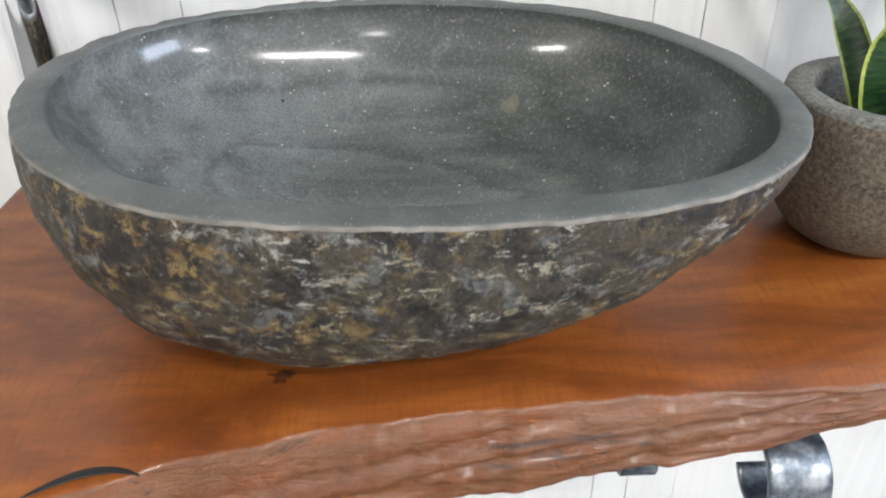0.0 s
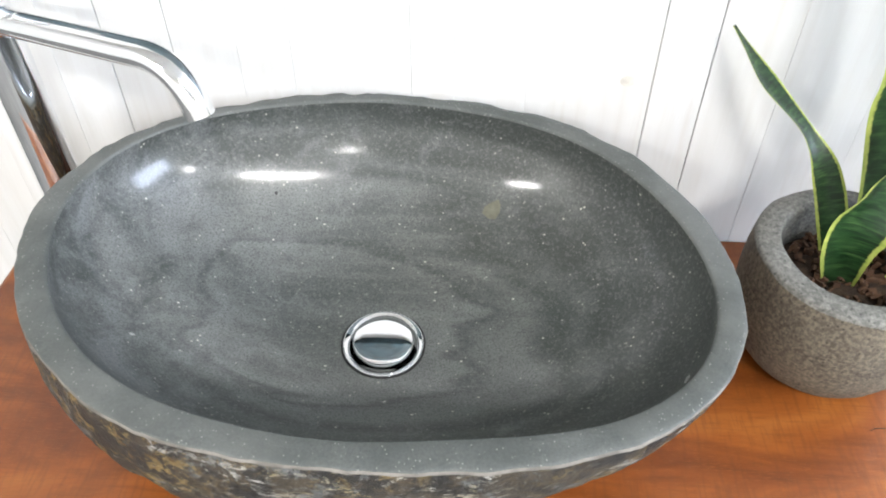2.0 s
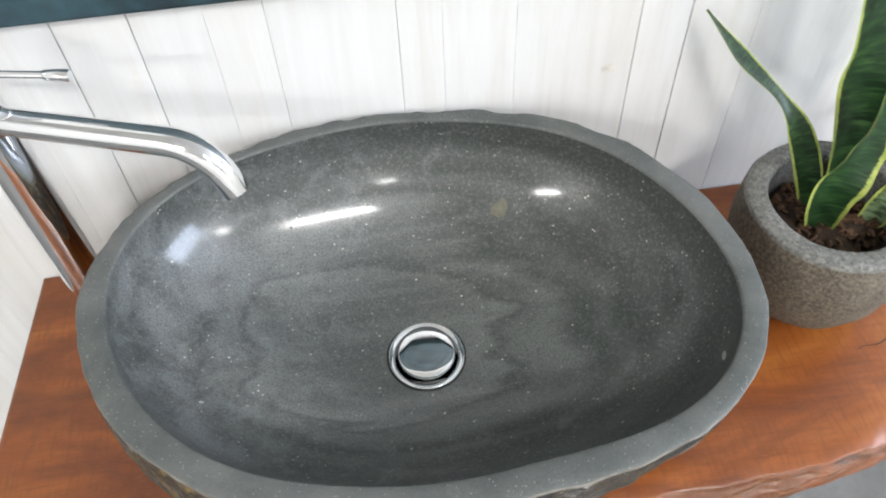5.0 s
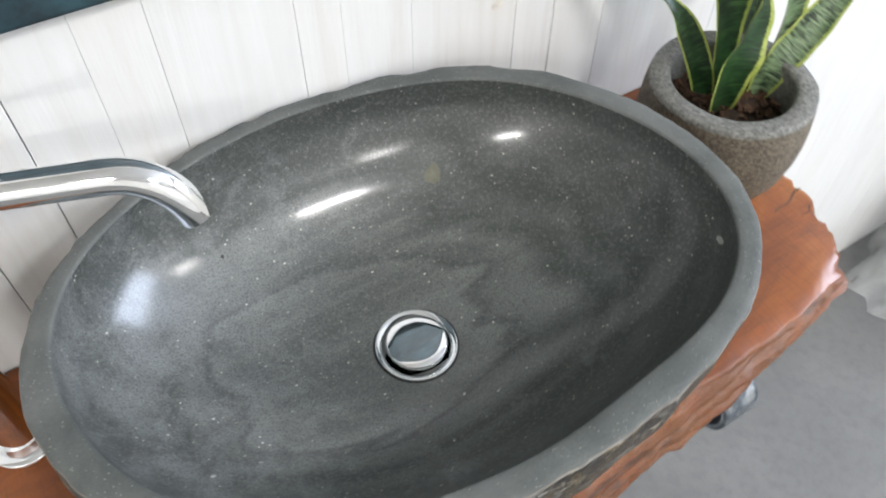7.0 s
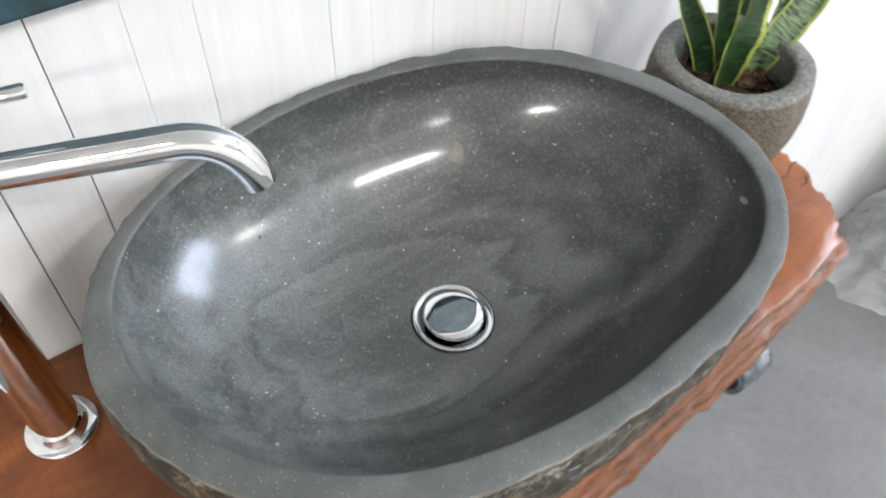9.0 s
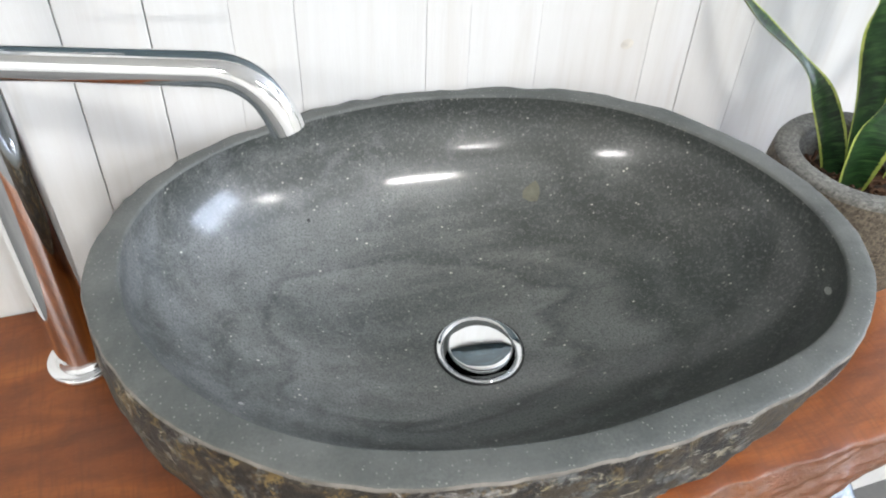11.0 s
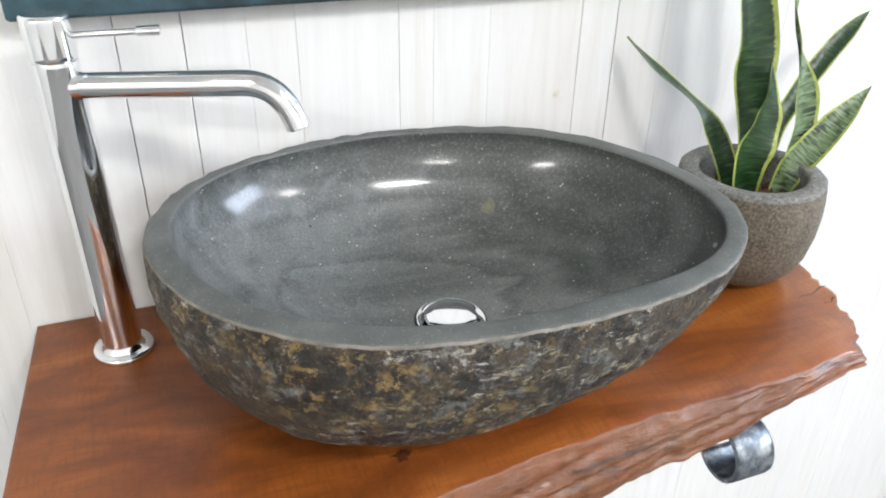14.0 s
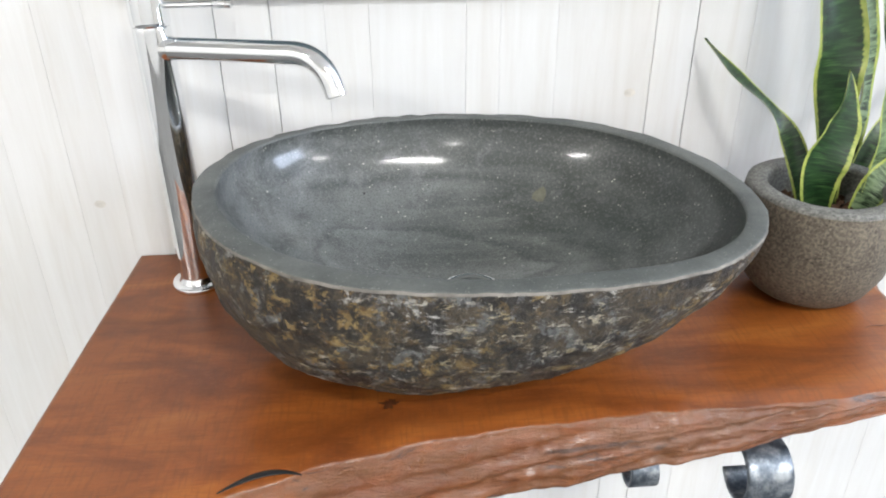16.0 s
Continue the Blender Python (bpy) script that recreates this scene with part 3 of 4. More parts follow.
def build_basin():
    basin = thing("stone_basin", (BC.x, BC.y, SLAB_Z), "oval river-stone vessel basin, polished grey inside, mottled crust outside", "wash basin")
    n = 220
    ang = [2 * math.pi * i / n for i in range(n)]
    # polished bowl
    bm = bmesh.new()
    rows = []
    rhos = [0.120] + [0.12 + 0.88 * (1 - (1 - k / 44) ** 1.7) for k in range(1, 45)]
    for rho in rhos:
        rows.append([bm.verts.new(inner_point(a, rho)) for a in ang])
    for a, b in zip(rows, rows[1:]):
        for i in range(n):
            bm.faces.new((a[i], a[(i + 1) % n], b[(i + 1) % n], b[i]))
    part("bowl", bm, POLISH, basin, "polished dark grey bowl with wavy veins and pale specks")

    # flat cut rim with slightly rounded edges
    bm = bmesh.new()
    rows = []
    for k, dz in ((0.0, -0.002), (0.03, -0.0006), (0.10, 0.0), (0.35, 0.0), (0.65, 0.0), (0.90, -0.0003), (0.965, -0.0010), (1.0, -0.0034)):
        row = []
        for a in ang:
            r = inner_r(a) * (1 - k) + outer_r(a) * k
            x, y = r * math.cos(a), r * math.sin(a)
            chip = 0
            if k > 0.5:
                chip = -max(0, noise.noise((math.cos(a) * 11, math.sin(a) * 11, 20.0)) - 0.05) * 0.010 * (k - 0.5) * (0.25 + max(0, math.sin(a - 0.4)))
            row.append(bm.verts.new((BC.x + x, BC.y + y, rim_z(x, y) + dz + chip)))
        rows.append(row)
    for a, b in zip(rows, rows[1:]):
        for i in range(n):
            f = bm.faces.new((a[i], a[(i + 1) % n], b[(i + 1) % n], b[i]))
            f.material_index = int(b is rows[-1])
    top_edge = [v.co.copy() for v in rows[-1]]
    part("rim", bm, [RIM, RIM_EDGE], basin, "matte grey sawn rim, chipped at the back edge")

    # natural crust
    bm = bmesh.new()
    rows = []
    m = 46
    for j in range(m + 1):
        u = j / m
        row = []
        for i, a in enumerate(ang):
            c, s = math.cos(a), math.sin(a)
            p = 1.90 - 0.48 * c * (1 - max(0, s)) + (0.40 if s > 0 else -0.42) * s
            h = top_edge[i].z - SLAB_Z
            w = math.sin(u * math.pi / 2)
            sc = max(0.0, 1 - min(w, 0.999) ** p) ** (1 / p)
            sc = max(sc, 0.02)
            dx, dy = top_edge[i].x - BC.x, top_edge[i].y - BC.y
            # the belly's foot lies a little towards the front
            x, y = BC.x - 0.013 * w + dx * sc, BC.y - 0.014 * w + dy * sc
            z = top_edge[i].z - h * w
            if 0 < j < m:
                q = Vector((x, y, z))
                d = 0.0026 * noise.noise(q * 24) + 0.0018 * noise.noise(q * 75) + 0.0010 * noise.noise(q * 170)
                d *= min(1, 5 * u)
                nrm = Vector((c * sc, s * sc, -w)).normalized()
                q += nrm * d
                q.z = max(q.z, SLAB_Z + 0.0005)
                q.y = min(q.y, WALL_Y - 0.002)
                x, y, z = q
            row.append(bm.verts.new((x, y, z)))
        rows.append(row)
    for a, b in zip(rows, rows[1:]):
        for i in range(n):
            bm.faces.new((a[i], a[(i + 1) % n], b[(i + 1) % n], b[i]))
    bm.faces.new(rows[-1])
    part("crust", bm, CRUST, basin, "rough brown, ochre and black natural stone crust")

    # olive three-cornered inclusion in the polished bowl, a hair proud of it
    def patch(name, corners, material, label):
        bm = bmesh.new()
        vs = []
        for a, rho in corners:
            pnt = inner_point(a, rho)
            e = 1e-3
            nn = (inner_point(a + e, rho) - pnt).cross(inner_point(a, rho + e) - pnt).normalized()
            if nn.z < 0:
                nn = -nn
            vs.append(bm.verts.new(pnt + nn * 0.0004))
        bm.faces.new(vs)
        part(name, bm, material, basin, label)

    ta = math.atan2(-0.063 - BC.y, 0.075 - BC.x)
    tr = math.hypot(-0.063 - BC.y, 0.075 - BC.x) / inner_r(ta)
    shape = [(-0.050, -0.055), (0.0, -0.062), (0.055, -0.042), (0.062, 0.0), (0.030, 0.035), (-0.004, 0.062), (-0.034, 0.036), (-0.052, -0.010)]
    def fleck(name, x, y, rx, ry, turn, material, label):
        """A small spot of the bowl about (x, y), rx by ry across."""
        ring = []
        for i in range(14):
            t = 2 * math.pi * i / 14
            k = 1 + 0.3 * noise.noise((3 * math.cos(t) + 40 * x, 3 * math.sin(t), 40 * y))
            u, v = rx * k * math.cos(t), ry * k * math.sin(t)
            px, py = x + u * math.cos(turn) - v * math.sin(turn) - BC.x, y + u * math.sin(turn) + v * math.cos(turn) - BC.y
            b = math.atan2(py, px)
            ring.append((b, math.hypot(px, py) / inner_r(b)))
        patch(name, ring, material, label)

    fleck("mark", 0.192, -0.258, 0.0052, 0.0010, 1.1, PALE, "pale scratch near the rim")
    fleck("mark", -0.0007, -0.2272, 0.0014, 0.0010, 0.6, PALE, "white fleck beside the drain")
    fleck("mark", -0.175, -0.215, 0.0016, 0.0012, 0.2, PALE, "")
    fleck("pit", -0.106, -0.060, 0.0013, 0.0010, 0.3, BLACK, "tiny dark pit")
    patch("inclusion", [(ta + da * 0.85, tr + dr * 0.60) for da, dr in shape], SPOT, "olive triangular inclusion in the polished stone")

    # drain: dark seat ring, chrome flange, pop-up plug
    tilt = Matrix.Translation((BC.x, BC.y + 0.006, BC.z - DEPTH - 0.0008)) @ Matrix.Rotation(math.atan(SLOPE_Y), 4, "X") @ Matrix.Rotation(-math.atan(SLOPE_X), 4, "Y")

    def turned(rings, **kw):
        b = lathe_bm(rings, **kw)
        bmesh.ops.transform(b, matrix=tilt, verts=b.verts)
        return b

    part("seal", turned([(0.0326, -0.006), (0.0326, 0.0010), (0.0315, 0.0012), (0.0315, -0.006)]), BLACK, basin, "black rubber seal")
    drain = part("drain", turned([(0.0315, -0.004), (0.0316, 0.0014), (0.0310, 0.0022), (0.0300, 0.0022), (0.0265, 0.0004), (0.0248, -0.0012), (0.0242, -0.0060), (0.0240, -0.012)]), CHROME, basin, "chrome drain flange")
    # black disc paints the shade inside the drain, below the plug
    part("throat", turned([(0.0239, -0.0120), (0.0239, -0.0110), (0.0, -0.0110)], close_top=False), BLACK, drain)
    part("plug", turned([(0.010, -0.011), (0.0190, -0.0030), (0.0226, -0.0005), (0.0236, 0.0020), (0.0237, 0.0045), (0.0233, 0.0057), (0.0222, 0.0062), (0.016, 0.0067), (0.008, 0.0070), (0.001, 0.0071)]), CHROME, drain, "chrome pop-up plug")
    return basin


build_basin()


# ---- the tap ----
def build_tap():
    foot = Vector((-0.285, -0.064, SLAB_Z))
    tap = thing("basin_tap", foot, "tall chrome single-lever basin tap standing on the slab", "tap")
    lean = Vector((-0.0015, 0.003, 0.268)).normalized()

    def on(z):
        return foot + lean * (z - SLAB_Z) / lean.z

    def rod(stops, n=40):
        return tube_bm([on(z) for _, z in stops], [r for r, _ in stops], n)

    part("base_plate", lathe_bm([(0.0255, SLAB_Z), (0.0262, SLAB_Z + 0.0012), (0.0262, SLAB_Z + 0.0050), (0.0250, SLAB_Z + 0.0066), (0.0200, SLAB_Z + 0.0072)], (foot.x, foot.y)), CHROME, tap)
    part("body", rod([(0.0205, 0.855), (0.0190, 0.8585), (0.0172, 0.862), (0.0170, 0.8635), (0.0170, 0.866), (0.0170, 0.95), (0.0170, 1.05), (0.0170, 1.1145), (0.0170, 1.1160), (0.0166, 1.1175)]), CHROME, tap)
    cap = part("cap", rod([(0.0160, 1.1175), (0.0172, 1.1186), (0.0176, 1.1200), (0.0176, 1.1220), (0.0176, 1.135), (0.0176, 1.1470), (0.0176, 1.1485), (0.0170, 1.1505), (0.0155, 1.1515)]), CHROME, tap)
    h0, h1 = on(1.135) + Vector((0.013, -0.003, 0)), Vector((-0.209, -0.083, 1.139))
    part("lever", tube_bm([h0, h0.lerp(h1, 0.76)], 0.0026, 14), CHROME, cap)
    part("lever_grip", tube_bm([h0.lerp(h1, k) for k in (0.74, 0.75, 0.98, 1.0)], [0.0030, 0.0040, 0.0040, 0.0032], 16), CHROME, cap)
    a = on(1.0976)
    b, c, d = Vector((-0.158, -0.1145, 1.1032)), Vector((-0.130, -0.1265, 1.1045)), Vector((-0.1216, -0.1335, 1.0705))
    pts = [a.lerp(b, k) for k in (0.05, 0.35, 0.7, 1.0)]
    for i in range(1, 13):
        k = i / 12
        pts.append(b * (1 - k) ** 2 + c * 2 * k * (1 - k) + d * k * k)
    part("collar", tube_bm([a.lerp(b, k) for k in (0.085, 0.105, 0.120, 0.130)], [0.0125, 0.0118, 0.0108, 0.0102], 28), CHROME, tap)
    spout = part("spout", tube_bm(pts, 0.0100, 32), CHROME, tap)
    dirn = (pts[-1] - pts[-2]).normalized()
    part("outlet", tube_bm([pts[-1] - dirn * 0.004, pts[-1] + dirn * 0.0006], 0.0082, 24), BLACK, spout, "dark outlet opening")
    return tap


build_tap()


# ---- potted snake plant ----
POT = Vector((0.340, -0.130, SLAB_Z))


def build_pot():
    pot = thing("plant_pot", POT, "round hammered river-stone plant pot with a smooth cut rim", "plant pot")

    def wob(a, z):
        return 1 + 0.022 * noise.noise((math.cos(a) * 2.2, math.sin(a) * 2.2, z * 9)) + 0.006 * noise.noise((math.cos(a) * 14, math.sin(a) * 14, z * 90))

    rings = [(0.030, 0), (0.040, 0.002), (0.051, 0.008), (0.061, 0.020), (0.0695, 0.038), (0.0740, 0.060), (0.0752, 0.080), (0.0745, 0.096), (0.0730, 0.108), (0.0722, 0.1135)]
    part("body", lathe_bm([(r, SLAB_Z + z) for r, z in rings], POT.xy, 96, False, True, wob), POT_OUT, pot)
    ring2 = [(0.0722, 0.1135), (0.0716, 0.1165), (0.0698, 0.1180), (0.0560, 0.1180), (0.0540, 0.1170), (0.0530, 0.1140), (0.0545, 0.100), (0.0545, 0.080), (0.050, 0.072)]
    part("rim", lathe_bm([(r, SLAB_Z + z) for r, z in ring2], POT.xy, 96, False, False, lambda a, z: wob(a, SLAB_Z + 0.1135)), POT_RIM, pot, "smooth grey sawn rim")
    bm = lathe_bm([(0.0547, SLAB_Z + 0.078), (0.046, SLAB_Z + 0.081), (0.030, SLAB_Z + 0.085), (0.012, SLAB_Z + 0.084)], POT.xy, 60, True, False)
    for v in bm.verts:
        v.co.z += 0.006 * noise.noise(v.co * 60)
    tagged(part("potting_soil", bm, SOIL), "dark brown bark potting soil filling the pot", "soil", kind="stuff")
    rng = random.Random(4)
    bm = bmesh.new()
    for i in range(160):
        a, r = rng.uniform(0, 6.283), 0.050 * math.sqrt(rng.random())
        mtx = Matrix.LocRotScale((POT.x + r * math.cos(a), POT.y + r * math.sin(a), SLAB_Z + 0.0845 + rng.uniform(0, 0.003)), Euler([rng.uniform(0, 6) for _ in range(3)]), (rng.uniform(0.004, 0.011), rng.uniform(0.003, 0.006), 0.002))
        bmesh.ops.create_cube(bm, size=1, matrix=mtx)
    tagged(part("bark_chips", bm, CHIP, smooth=False), "loose brown bark chips on the potting soil", "bark chips", kind="stuff")


def blade(points, widths, normals, cup=0.18, n=40, across=10, thick=0.0018):
    """A strap leaf through points; widths and facing normals are given at the same points."""
    def spline(vals, t):
        k = t * (len(vals) - 1)
        i = min(int(k), len(vals) - 2)
        f = k - i
        g = lambda j: vals[max(0, min(len(vals) - 1, j))]
        p0, p1, p2, p3 = g(i - 1), g(i), g(i + 1), g(i + 2)
        return 0.5 * (p1 * 2 + (p2 - p0) * f + (p0 * 2 - p1 * 5 + p2 * 4 - p3) * f * f + (p1 * 3 - p0 - p2 * 3 + p3) * f ** 3)
    pts, nrm = [Vector(p) for p in points], [Vector(q).normalized() for q in normals]
    bm = bmesh.new()
    uv = bm.loops.layers.uv.new("UVMap")
    sheets, info = [], {}
    for side in (1, -1):
        rows = []
        for i in range(n + 1):
            t = i / n
            p = spline(pts, t)
            d = (spline(pts, min(1, t + 0.01)) - spline(pts, max(0, t - 0.01))).normalized()
            q = spline(nrm, t)
            q = (q - d * q.dot(d)).normalized()
            s = d.cross(q)
            w = max(0.0006, spline(widths, t))
            row = []
            for j in range(across + 1):
                k = j / across * 2 - 1
                ripple = 0.0012 * math.sin(t * 23 + p.x * 90) * k * abs(k)
                v = bm.verts.new(p + s * (w * k / 2) + q * (cup * w * k * k + ripple + side * thick / 2 * (1 - k * k)))
                info[v] = (j / across, t * 3)
                row.append(v)
            rows.append(row)
        sheets.append(rows)
        for a, b in zip(rows, rows[1:]):
            for j in range(across):
                bm.faces.new((a[j], a[j + 1], b[j + 1], b[j]))
    for f in bm.faces:
        for l in f.loops:
            l[uv].uv = info[l.vert]
    return bm


# the clump's own frame: scaled, leaned and moved into the pot
SET = Matrix(((0.9756, 0.0423, 0.0534, -0.0474), (-0.0471, 0.9727, 0.0890, -0.0745), (-0.0493, -0.0913, 0.9724, -0.0007), (0, 0, 0, 1)))


def build_plant():
    sz = 0.948
    plant = thing("snake_plant", (POT.x, POT.y, SLAB_Z + 0.08), "snake plant with dark banded leaves edged in yellow-green", "houseplant")
    leaves = [
        # long narrow leaf that leans towards the basin
        ([(0.352, -0.105, sz), (0.343, -0.100, 0.990), (0.328, -0.085, 1.030), (0.304, -0.072, 1.062), (0.268, -0.050, 1.092), (0.240, -0.030, 1.123)], [0.014, 0.022, 0.022, 0.013, 0.017, 0.001], [(-0.6, -0.8, 0.2), (-0.7, -0.7, 0.3), (-0.4, -0.8, 0.4), (0.4, -0.7, 0.6), (0.3, -0.7, 0.6), (0.8, -0.5, 0.3)]),
        # tall broad leaf
        ([(0.372, -0.100, sz), (0.362, -0.098, 1.03), (0.352, -0.098, 1.09), (0.346, -0.098, 1.13), (0.330, -0.096, 1.19), (0.326, -0.092, 1.26), (0.330, -0.088, 1.33)], [0.018, 0.030, 0.042, 0.050, 0.043, 0.034, 0.001], [(-0.1, -1, 0.1), (-0.2, -1, 0.2), (-0.3, -1, 0.1), (0.0, -1, 0.1), (0.2, -1, 0.1), (0.3, -1, 0), (0.4, -1, 0)]),
        # paler tall leaf behind
        ([(0.385, -0.085, sz), (0.396, -0.076, 1.05), (0.392, -0.070, 1.11), (0.380, -0.068, 1.16), (0.366, -0.068, 1.21), (0.370, -0.064, 1.28)], [0.016, 0.026, 0.030, 0.028, 0.022, 0.001], [(0.5, -1, 0.1), (0.6, -0.8, 0.1), (0.6, -0.8, 0.1), (0.4, -1, 0.1), (0.2, -1, 0.1), (0.1, -1, 0)]),
        # short curled front leaf
        ([(0.352, -0.122, sz), (0.338, -0.134, 0.995), (0.336, -0.138, 1.025), (0.342, -0.138, 1.055), (0.345, -0.136, 1.082), (0.342, -0.134, 1.112)], [0.016, 0.032, 0.042, 0.040, 0.026, 0.003], [(-0.3, -1, 0.4), (-0.3, -1, 0.4), (-0.1, -1, 0.3), (0.2, -1, 0.2), (0.4, -1, 0.1), (0.8, -0.6, 0)]),
        # pale mottled leaf with a twisted neck
        ([(0.396, -0.118, sz), (0.402, -0.124, 1.005), (0.403, -0.126, 1.045), (0.396, -0.126, 1.080), (0.384, -0.125, 1.115), (0.372, -0.124, 1.146), (0.364, -0.122, 1.18), (0.360, -0.118, 1.215)], [0.018, 0.030, 0.036, 0.033, 0.015, 0.008, 0.009, 0.001], [(0.2, -1, 0.2), (0.1, -1, 0.2), (0.1, -1, 0.2), (0.2, -1, 0.1), (0.6, -0.8, 0), (1.0, -0.3, 0), (0.5, -1, 0), (-0.3, -1, 0)]),
        # leaf that leans out behind
        ([(0.392, -0.092, sz), (0.412, -0.080, 1.020), (0.438, -0.072, 1.060), (0.470, -0.068, 1.100), (0.500, -0.064, 1.130), (0.528, -0.06, 1.152)], [0.014, 0.018, 0.020, 0.021, 0.018, 0.001], [(0.3, -0.9, 0.6), (-0.3, -0.9, 0.4), (-0.4, -0.8, 0.5), (-0.4, -0.7, 0.6), (-0.4, -0.7, 0.6), (-0.3, -0.7, 0.6)]),
        # low leaf that folds out to the front
        ([(0.386, -0.124, sz), (0.396, -0.132, 0.995), (0.416, -0.136, 1.022), (0.444, -0.138, 1.055), (0.475, -0.136, 1.085)], [0.014, 0.028, 0.031, 0.024, 0.001], [(-0.3, -0.9, 0.6), (-0.4, -0.8, 0.5), (-0.5, -0.7, 0.5), (-0.5, -0.7, 0.6), (-0.5, -0.7, 0.6)]),
    ]
    for k, (pts, w, nr) in enumerate(leaves):
        part("leaf", blade([SET @ Vector(p) for p in pts], [0.978 * v for v in w], [SET.to_3x3() @ Vector(v) for v in nr]), LEAF_PALE if k in (2, 4, 6) else LEAF, plant, "pale mottled leaf" if k in (2, 4, 6) else "")


build_pot()
build_plant()


# ---- wrought-iron bracket under the slab ----
def strap_bm(points, x, width, thick, skew=0.0):
    """A flat bar bent along points (y, z)."""
    bm = bmesh.new()
    rows = []
    pts = [Vector((p[0], p[1])) for p in points]
    for i, p in enumerate(pts):
        d = (pts[min(i + 1, len(pts) - 1)] - pts[max(i - 1, 0)]).normalized()
        nn = Vector((-d.y, d.x)) * thick / 2
        row = []
        for sx, sn in ((-1, 1), (-0.9, 1.15), (0.9, 1.15), (1, 1), (1, -1), (0.9, -1.15), (-0.9, -1.15), (-1, -1)):
            q = p + nn * sn
            row.append(bm.verts.new((x + sx * width / 2 + skew * q.x, q.x, q.y)))
        rows.append(row)
    for a, b in zip(rows, rows[1:]):
        for k in range(8):
            bm.faces.new((a[k], a[(k + 1) % 8], b[(k + 1) % 8], b[k]))
    bm.faces.new(rows[0])
    bm.faces.new(rows[-1])
    return bm


def build_bracket():
    x, w = 0.238, 0.040
    br = thing("shelf_bracket", (x, -0.01, 0.55), "scrolled galvanised iron bracket under the slab on the wall", "bracket")
    part("wall_bar", strap_bm([(-0.003, 0.52), (-0.003, 0.65), (-0.003, 0.81)], x, w, 0.005), IRON, br)
    arm = [(-0.003 - 0.262 * k / 10, 0.813 - 0.021 * k / 10) for k in range(11)]
    for i in range(1, 17):
        a = i / 16 * math.radians(235)
        r = 0.030 - 0.007 * i / 16
        arm.append((-0.290 - r * math.sin(a), 0.762 + r * math.cos(a)))
    part("arm", strap_bm(arm, x, w, 0.005), IRON, br, "curled front end")
    brace = []
    for i in range(15):
        a = math.radians(-120 + 210 * i / 14)
        brace.append((-0.170 - 0.022 * math.cos(a), 0.676 + 0.020 * math.sin(a) - 0.02))
    brace = brace[::-1] + [(-0.125 + 0.115 * k / 8, 0.629 - 0.08 * (k / 8) ** 0.8) for k in range(1, 9)]
    part("brace", strap_bm(brace, x - 0.058, 0.030, 0.005), IRON, br, "curled brace bar")


build_bracket()


# ---- dark framed picture above ----
def build_picture():
    x0, x1, z0, z1, y0 = -0.318, 0.34, 1.137, 1.74, WALL_Y - 0.024
    pic = thing("framed_picture", (0, WALL_Y - 0.01, z0), "large dark teal picture in a distressed dark frame on the wall", "picture")
    w = 0.03
    for a, b, c, d in ((x0, x1, z0, z0 + w), (x0, x1, z1 - w, z1), (x0, x0 + w, z0 + w, z1 - w), (x1 - w, x1, z0 + w, z1 - w)):
        bm = box_bm(a, b, y0, WALL_Y - 0.001, c, d, 0.003)
        part("frame_rail", bm, FRAME, pic, smooth=False)
    bm = box_bm(x0 + w, x1 - w, y0 + 0.006, WALL_Y - 0.003, z0 + w, z1 - w)
    part("canvas", bm, CANVAS, pic, "mottled dark teal canvas", smooth=False)


build_picture()


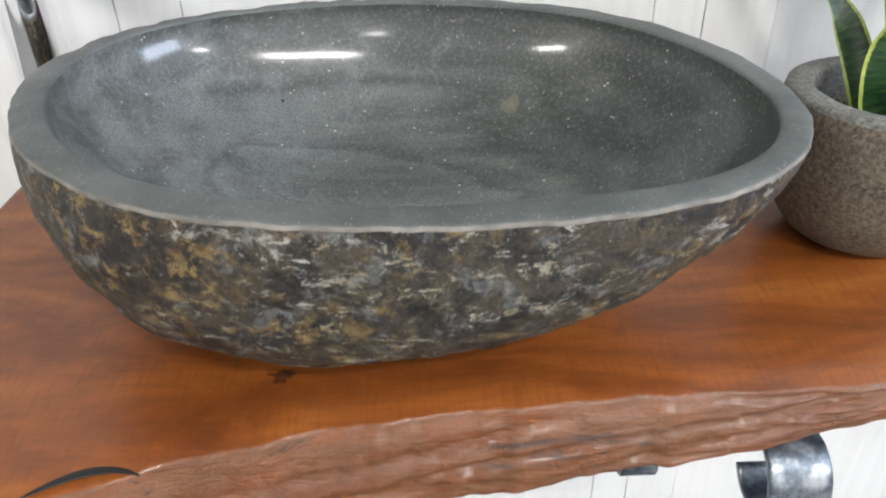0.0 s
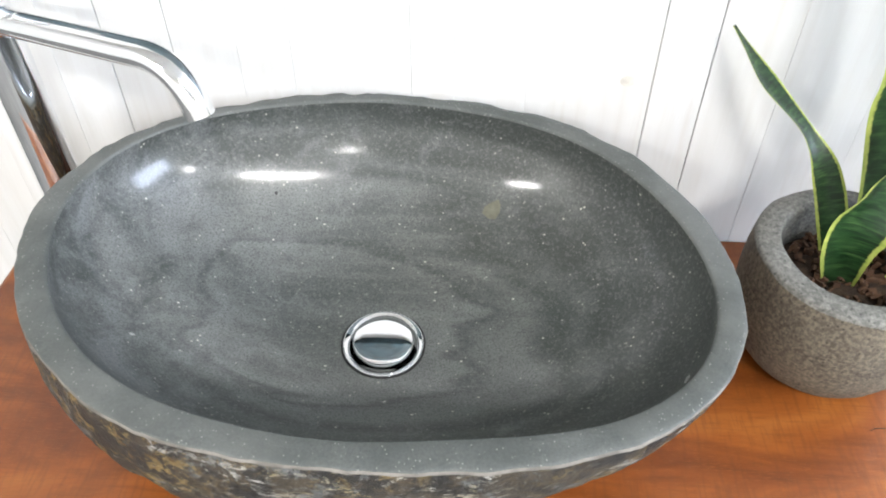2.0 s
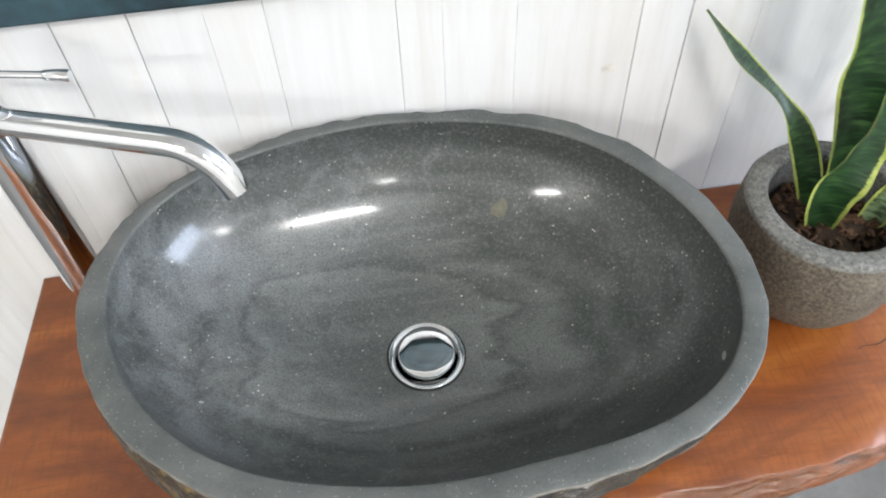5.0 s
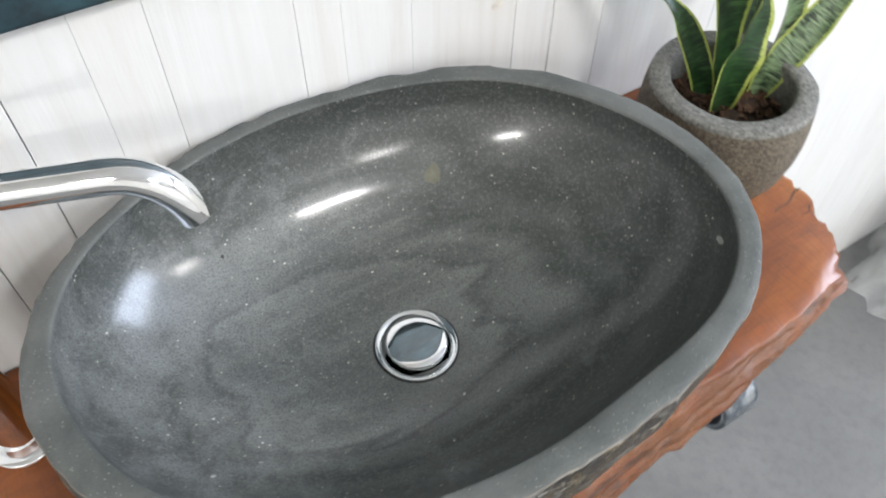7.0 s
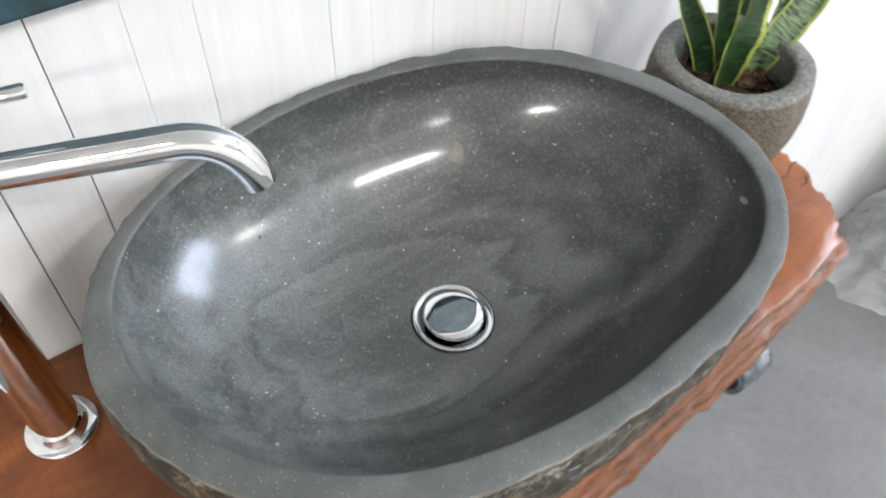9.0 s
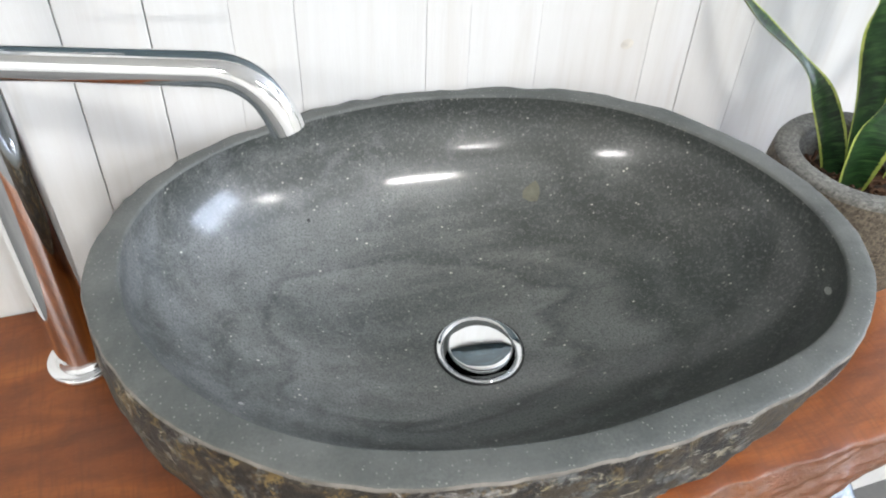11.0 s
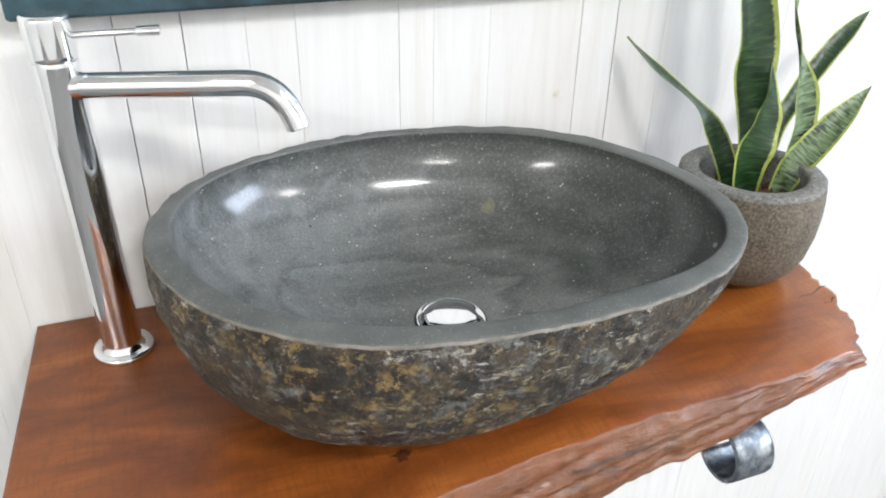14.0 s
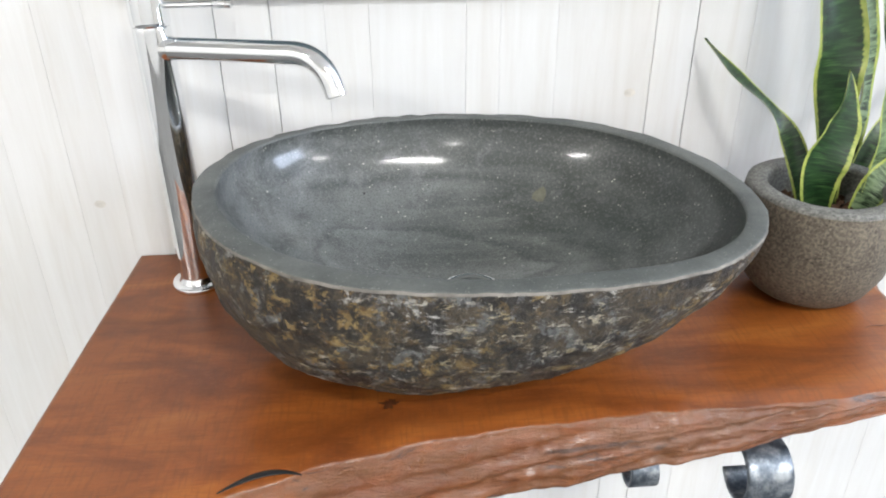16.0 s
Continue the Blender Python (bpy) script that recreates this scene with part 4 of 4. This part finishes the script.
# ---- plastic film over goods on the floor ----
def build_wrapped(name, cx, cy, sx, sy, h, seed, label):
    n, m = 90, 40
    bm = bmesh.new()
    rows = []
    for j in range(m + 1):
        v = j / m
        row = []
        for i in range(n):
            a = 2 * math.pi * i / n
            c, s = math.cos(a), math.sin(a)
            k = (abs(c) ** 3 + abs(s) ** 3) ** (-1 / 3)
            if v < 0.55:
                r, z = v / 0.55 * 0.9, h
            else:
                t = (v - 0.55) / 0.45
                r, z = 0.9 + 0.28 * t ** 2 + 0.12 * t * noise.noise((c * 5, s * 5, seed)), h * (1 - t)
            p = Vector((cx + sx * r * k * c, cy + sy * r * k * s, FLOOR + z))
            f = noise.fractal(p * 5 + Vector((seed, 0, 0)), 0.9, 2.1, 5)
            g = noise.noise((c * 3.2, s * 3.2 + seed, v * 2)) * min(1, max(0, (v - 0.4) * 4))
            p += Vector((c * 0.05 * (f + 0.8 * g) * v, s * 0.05 * (f + 0.8 * g) * v, 0.05 * f * (1 - v)))
            p.z = max(p.z, FLOOR + 0.003)
            p.y = min(p.y, WALL_Y - 0.004)
            row.append(bm.verts.new(p))
        rows.append(row)
    for a, b in zip(rows, rows[1:]):
        for i in range(n):
            bm.faces.new((a[i], a[(i + 1) % n], b[(i + 1) % n], b[i]))
    bmesh.ops.remove_doubles(bm, verts=rows[0], dist=0.05)
    return tagged(part(name, bm, PLASTIC), label, "plastic film")


build_wrapped("plastic_sheeting", 1.50, -0.22, 0.28, 0.16, 0.34, 3.0, "crumpled milky plastic film heaped on the concrete floor")
build_wrapped("plastic_sheeting", 1.84, -0.13, 0.42, 0.10, 0.95, 11.0, "tall translucent plastic film wrap standing against the boards")
build_wrapped("plastic_sheeting", 1.19, -0.47, 0.13, 0.13, 0.07, 7.0, "loose clear plastic bag lying on the concrete floor")


# ---- wall boards, last ----
EDGES = [-0.476, -0.415, -0.368, -0.292, -0.245, -0.190, -0.137, -0.093, 0.004, 0.039, 0.098, 0.200, 0.244, 0.304]
x = -0.476
rng = random.Random(8)
for w in (0.094, 0.05, 0.085, 0.105, 0.06, 0.11):
    x -= w
    EDGES.insert(0, x)
x = 0.304
while x < 1.75:
    x += rng.choice((0.055, 0.075, 0.09, 0.11))
    EDGES.append(x)
for a, b in zip(EDGES, EDGES[1:]):
    gap = 0.0007 if min(abs(a + 0.245), abs(b - 0.244)) < 0.004 else rng.choice((0.00004, 0.00007, 0.00012))
    d = rng.uniform(0, 0.0004)
    part("board", box_bm(a + gap, b - gap, WALL_Y + d, WALL_Y + 0.0135, FLOOR + 0.002, 2.2, 0.0009 if gap > 0.0005 else 0.0003), BOARD, wall_north, smooth=False)
for a, b in ((ROOM_X0, EDGES[0]), (EDGES[-1], ROOM_X1)):
    part("board", box_bm(a, b - 0.0006, WALL_Y + 0.001, WALL_Y + 0.0135, FLOOR + 0.002, 2.2), BOARD, wall_north, smooth=False)
for kx, kz, r in ((0.180, 1.0215, 0.0055), (-0.394, 0.915, 0.0055)):
    bm = bmesh.new()
    bmesh.ops.create_circle(bm, cap_ends=True, segments=18, radius=r, matrix=Matrix.Translation((kx, WALL_Y - 0.0006, kz)) @ Matrix.Rotation(radians(90), 4, "X") @ Matrix.Diagonal((1.1, 0.85, 1, 1)))
    part("knot", bm, KNOT, wall_north, "small faded knot", smooth=False)
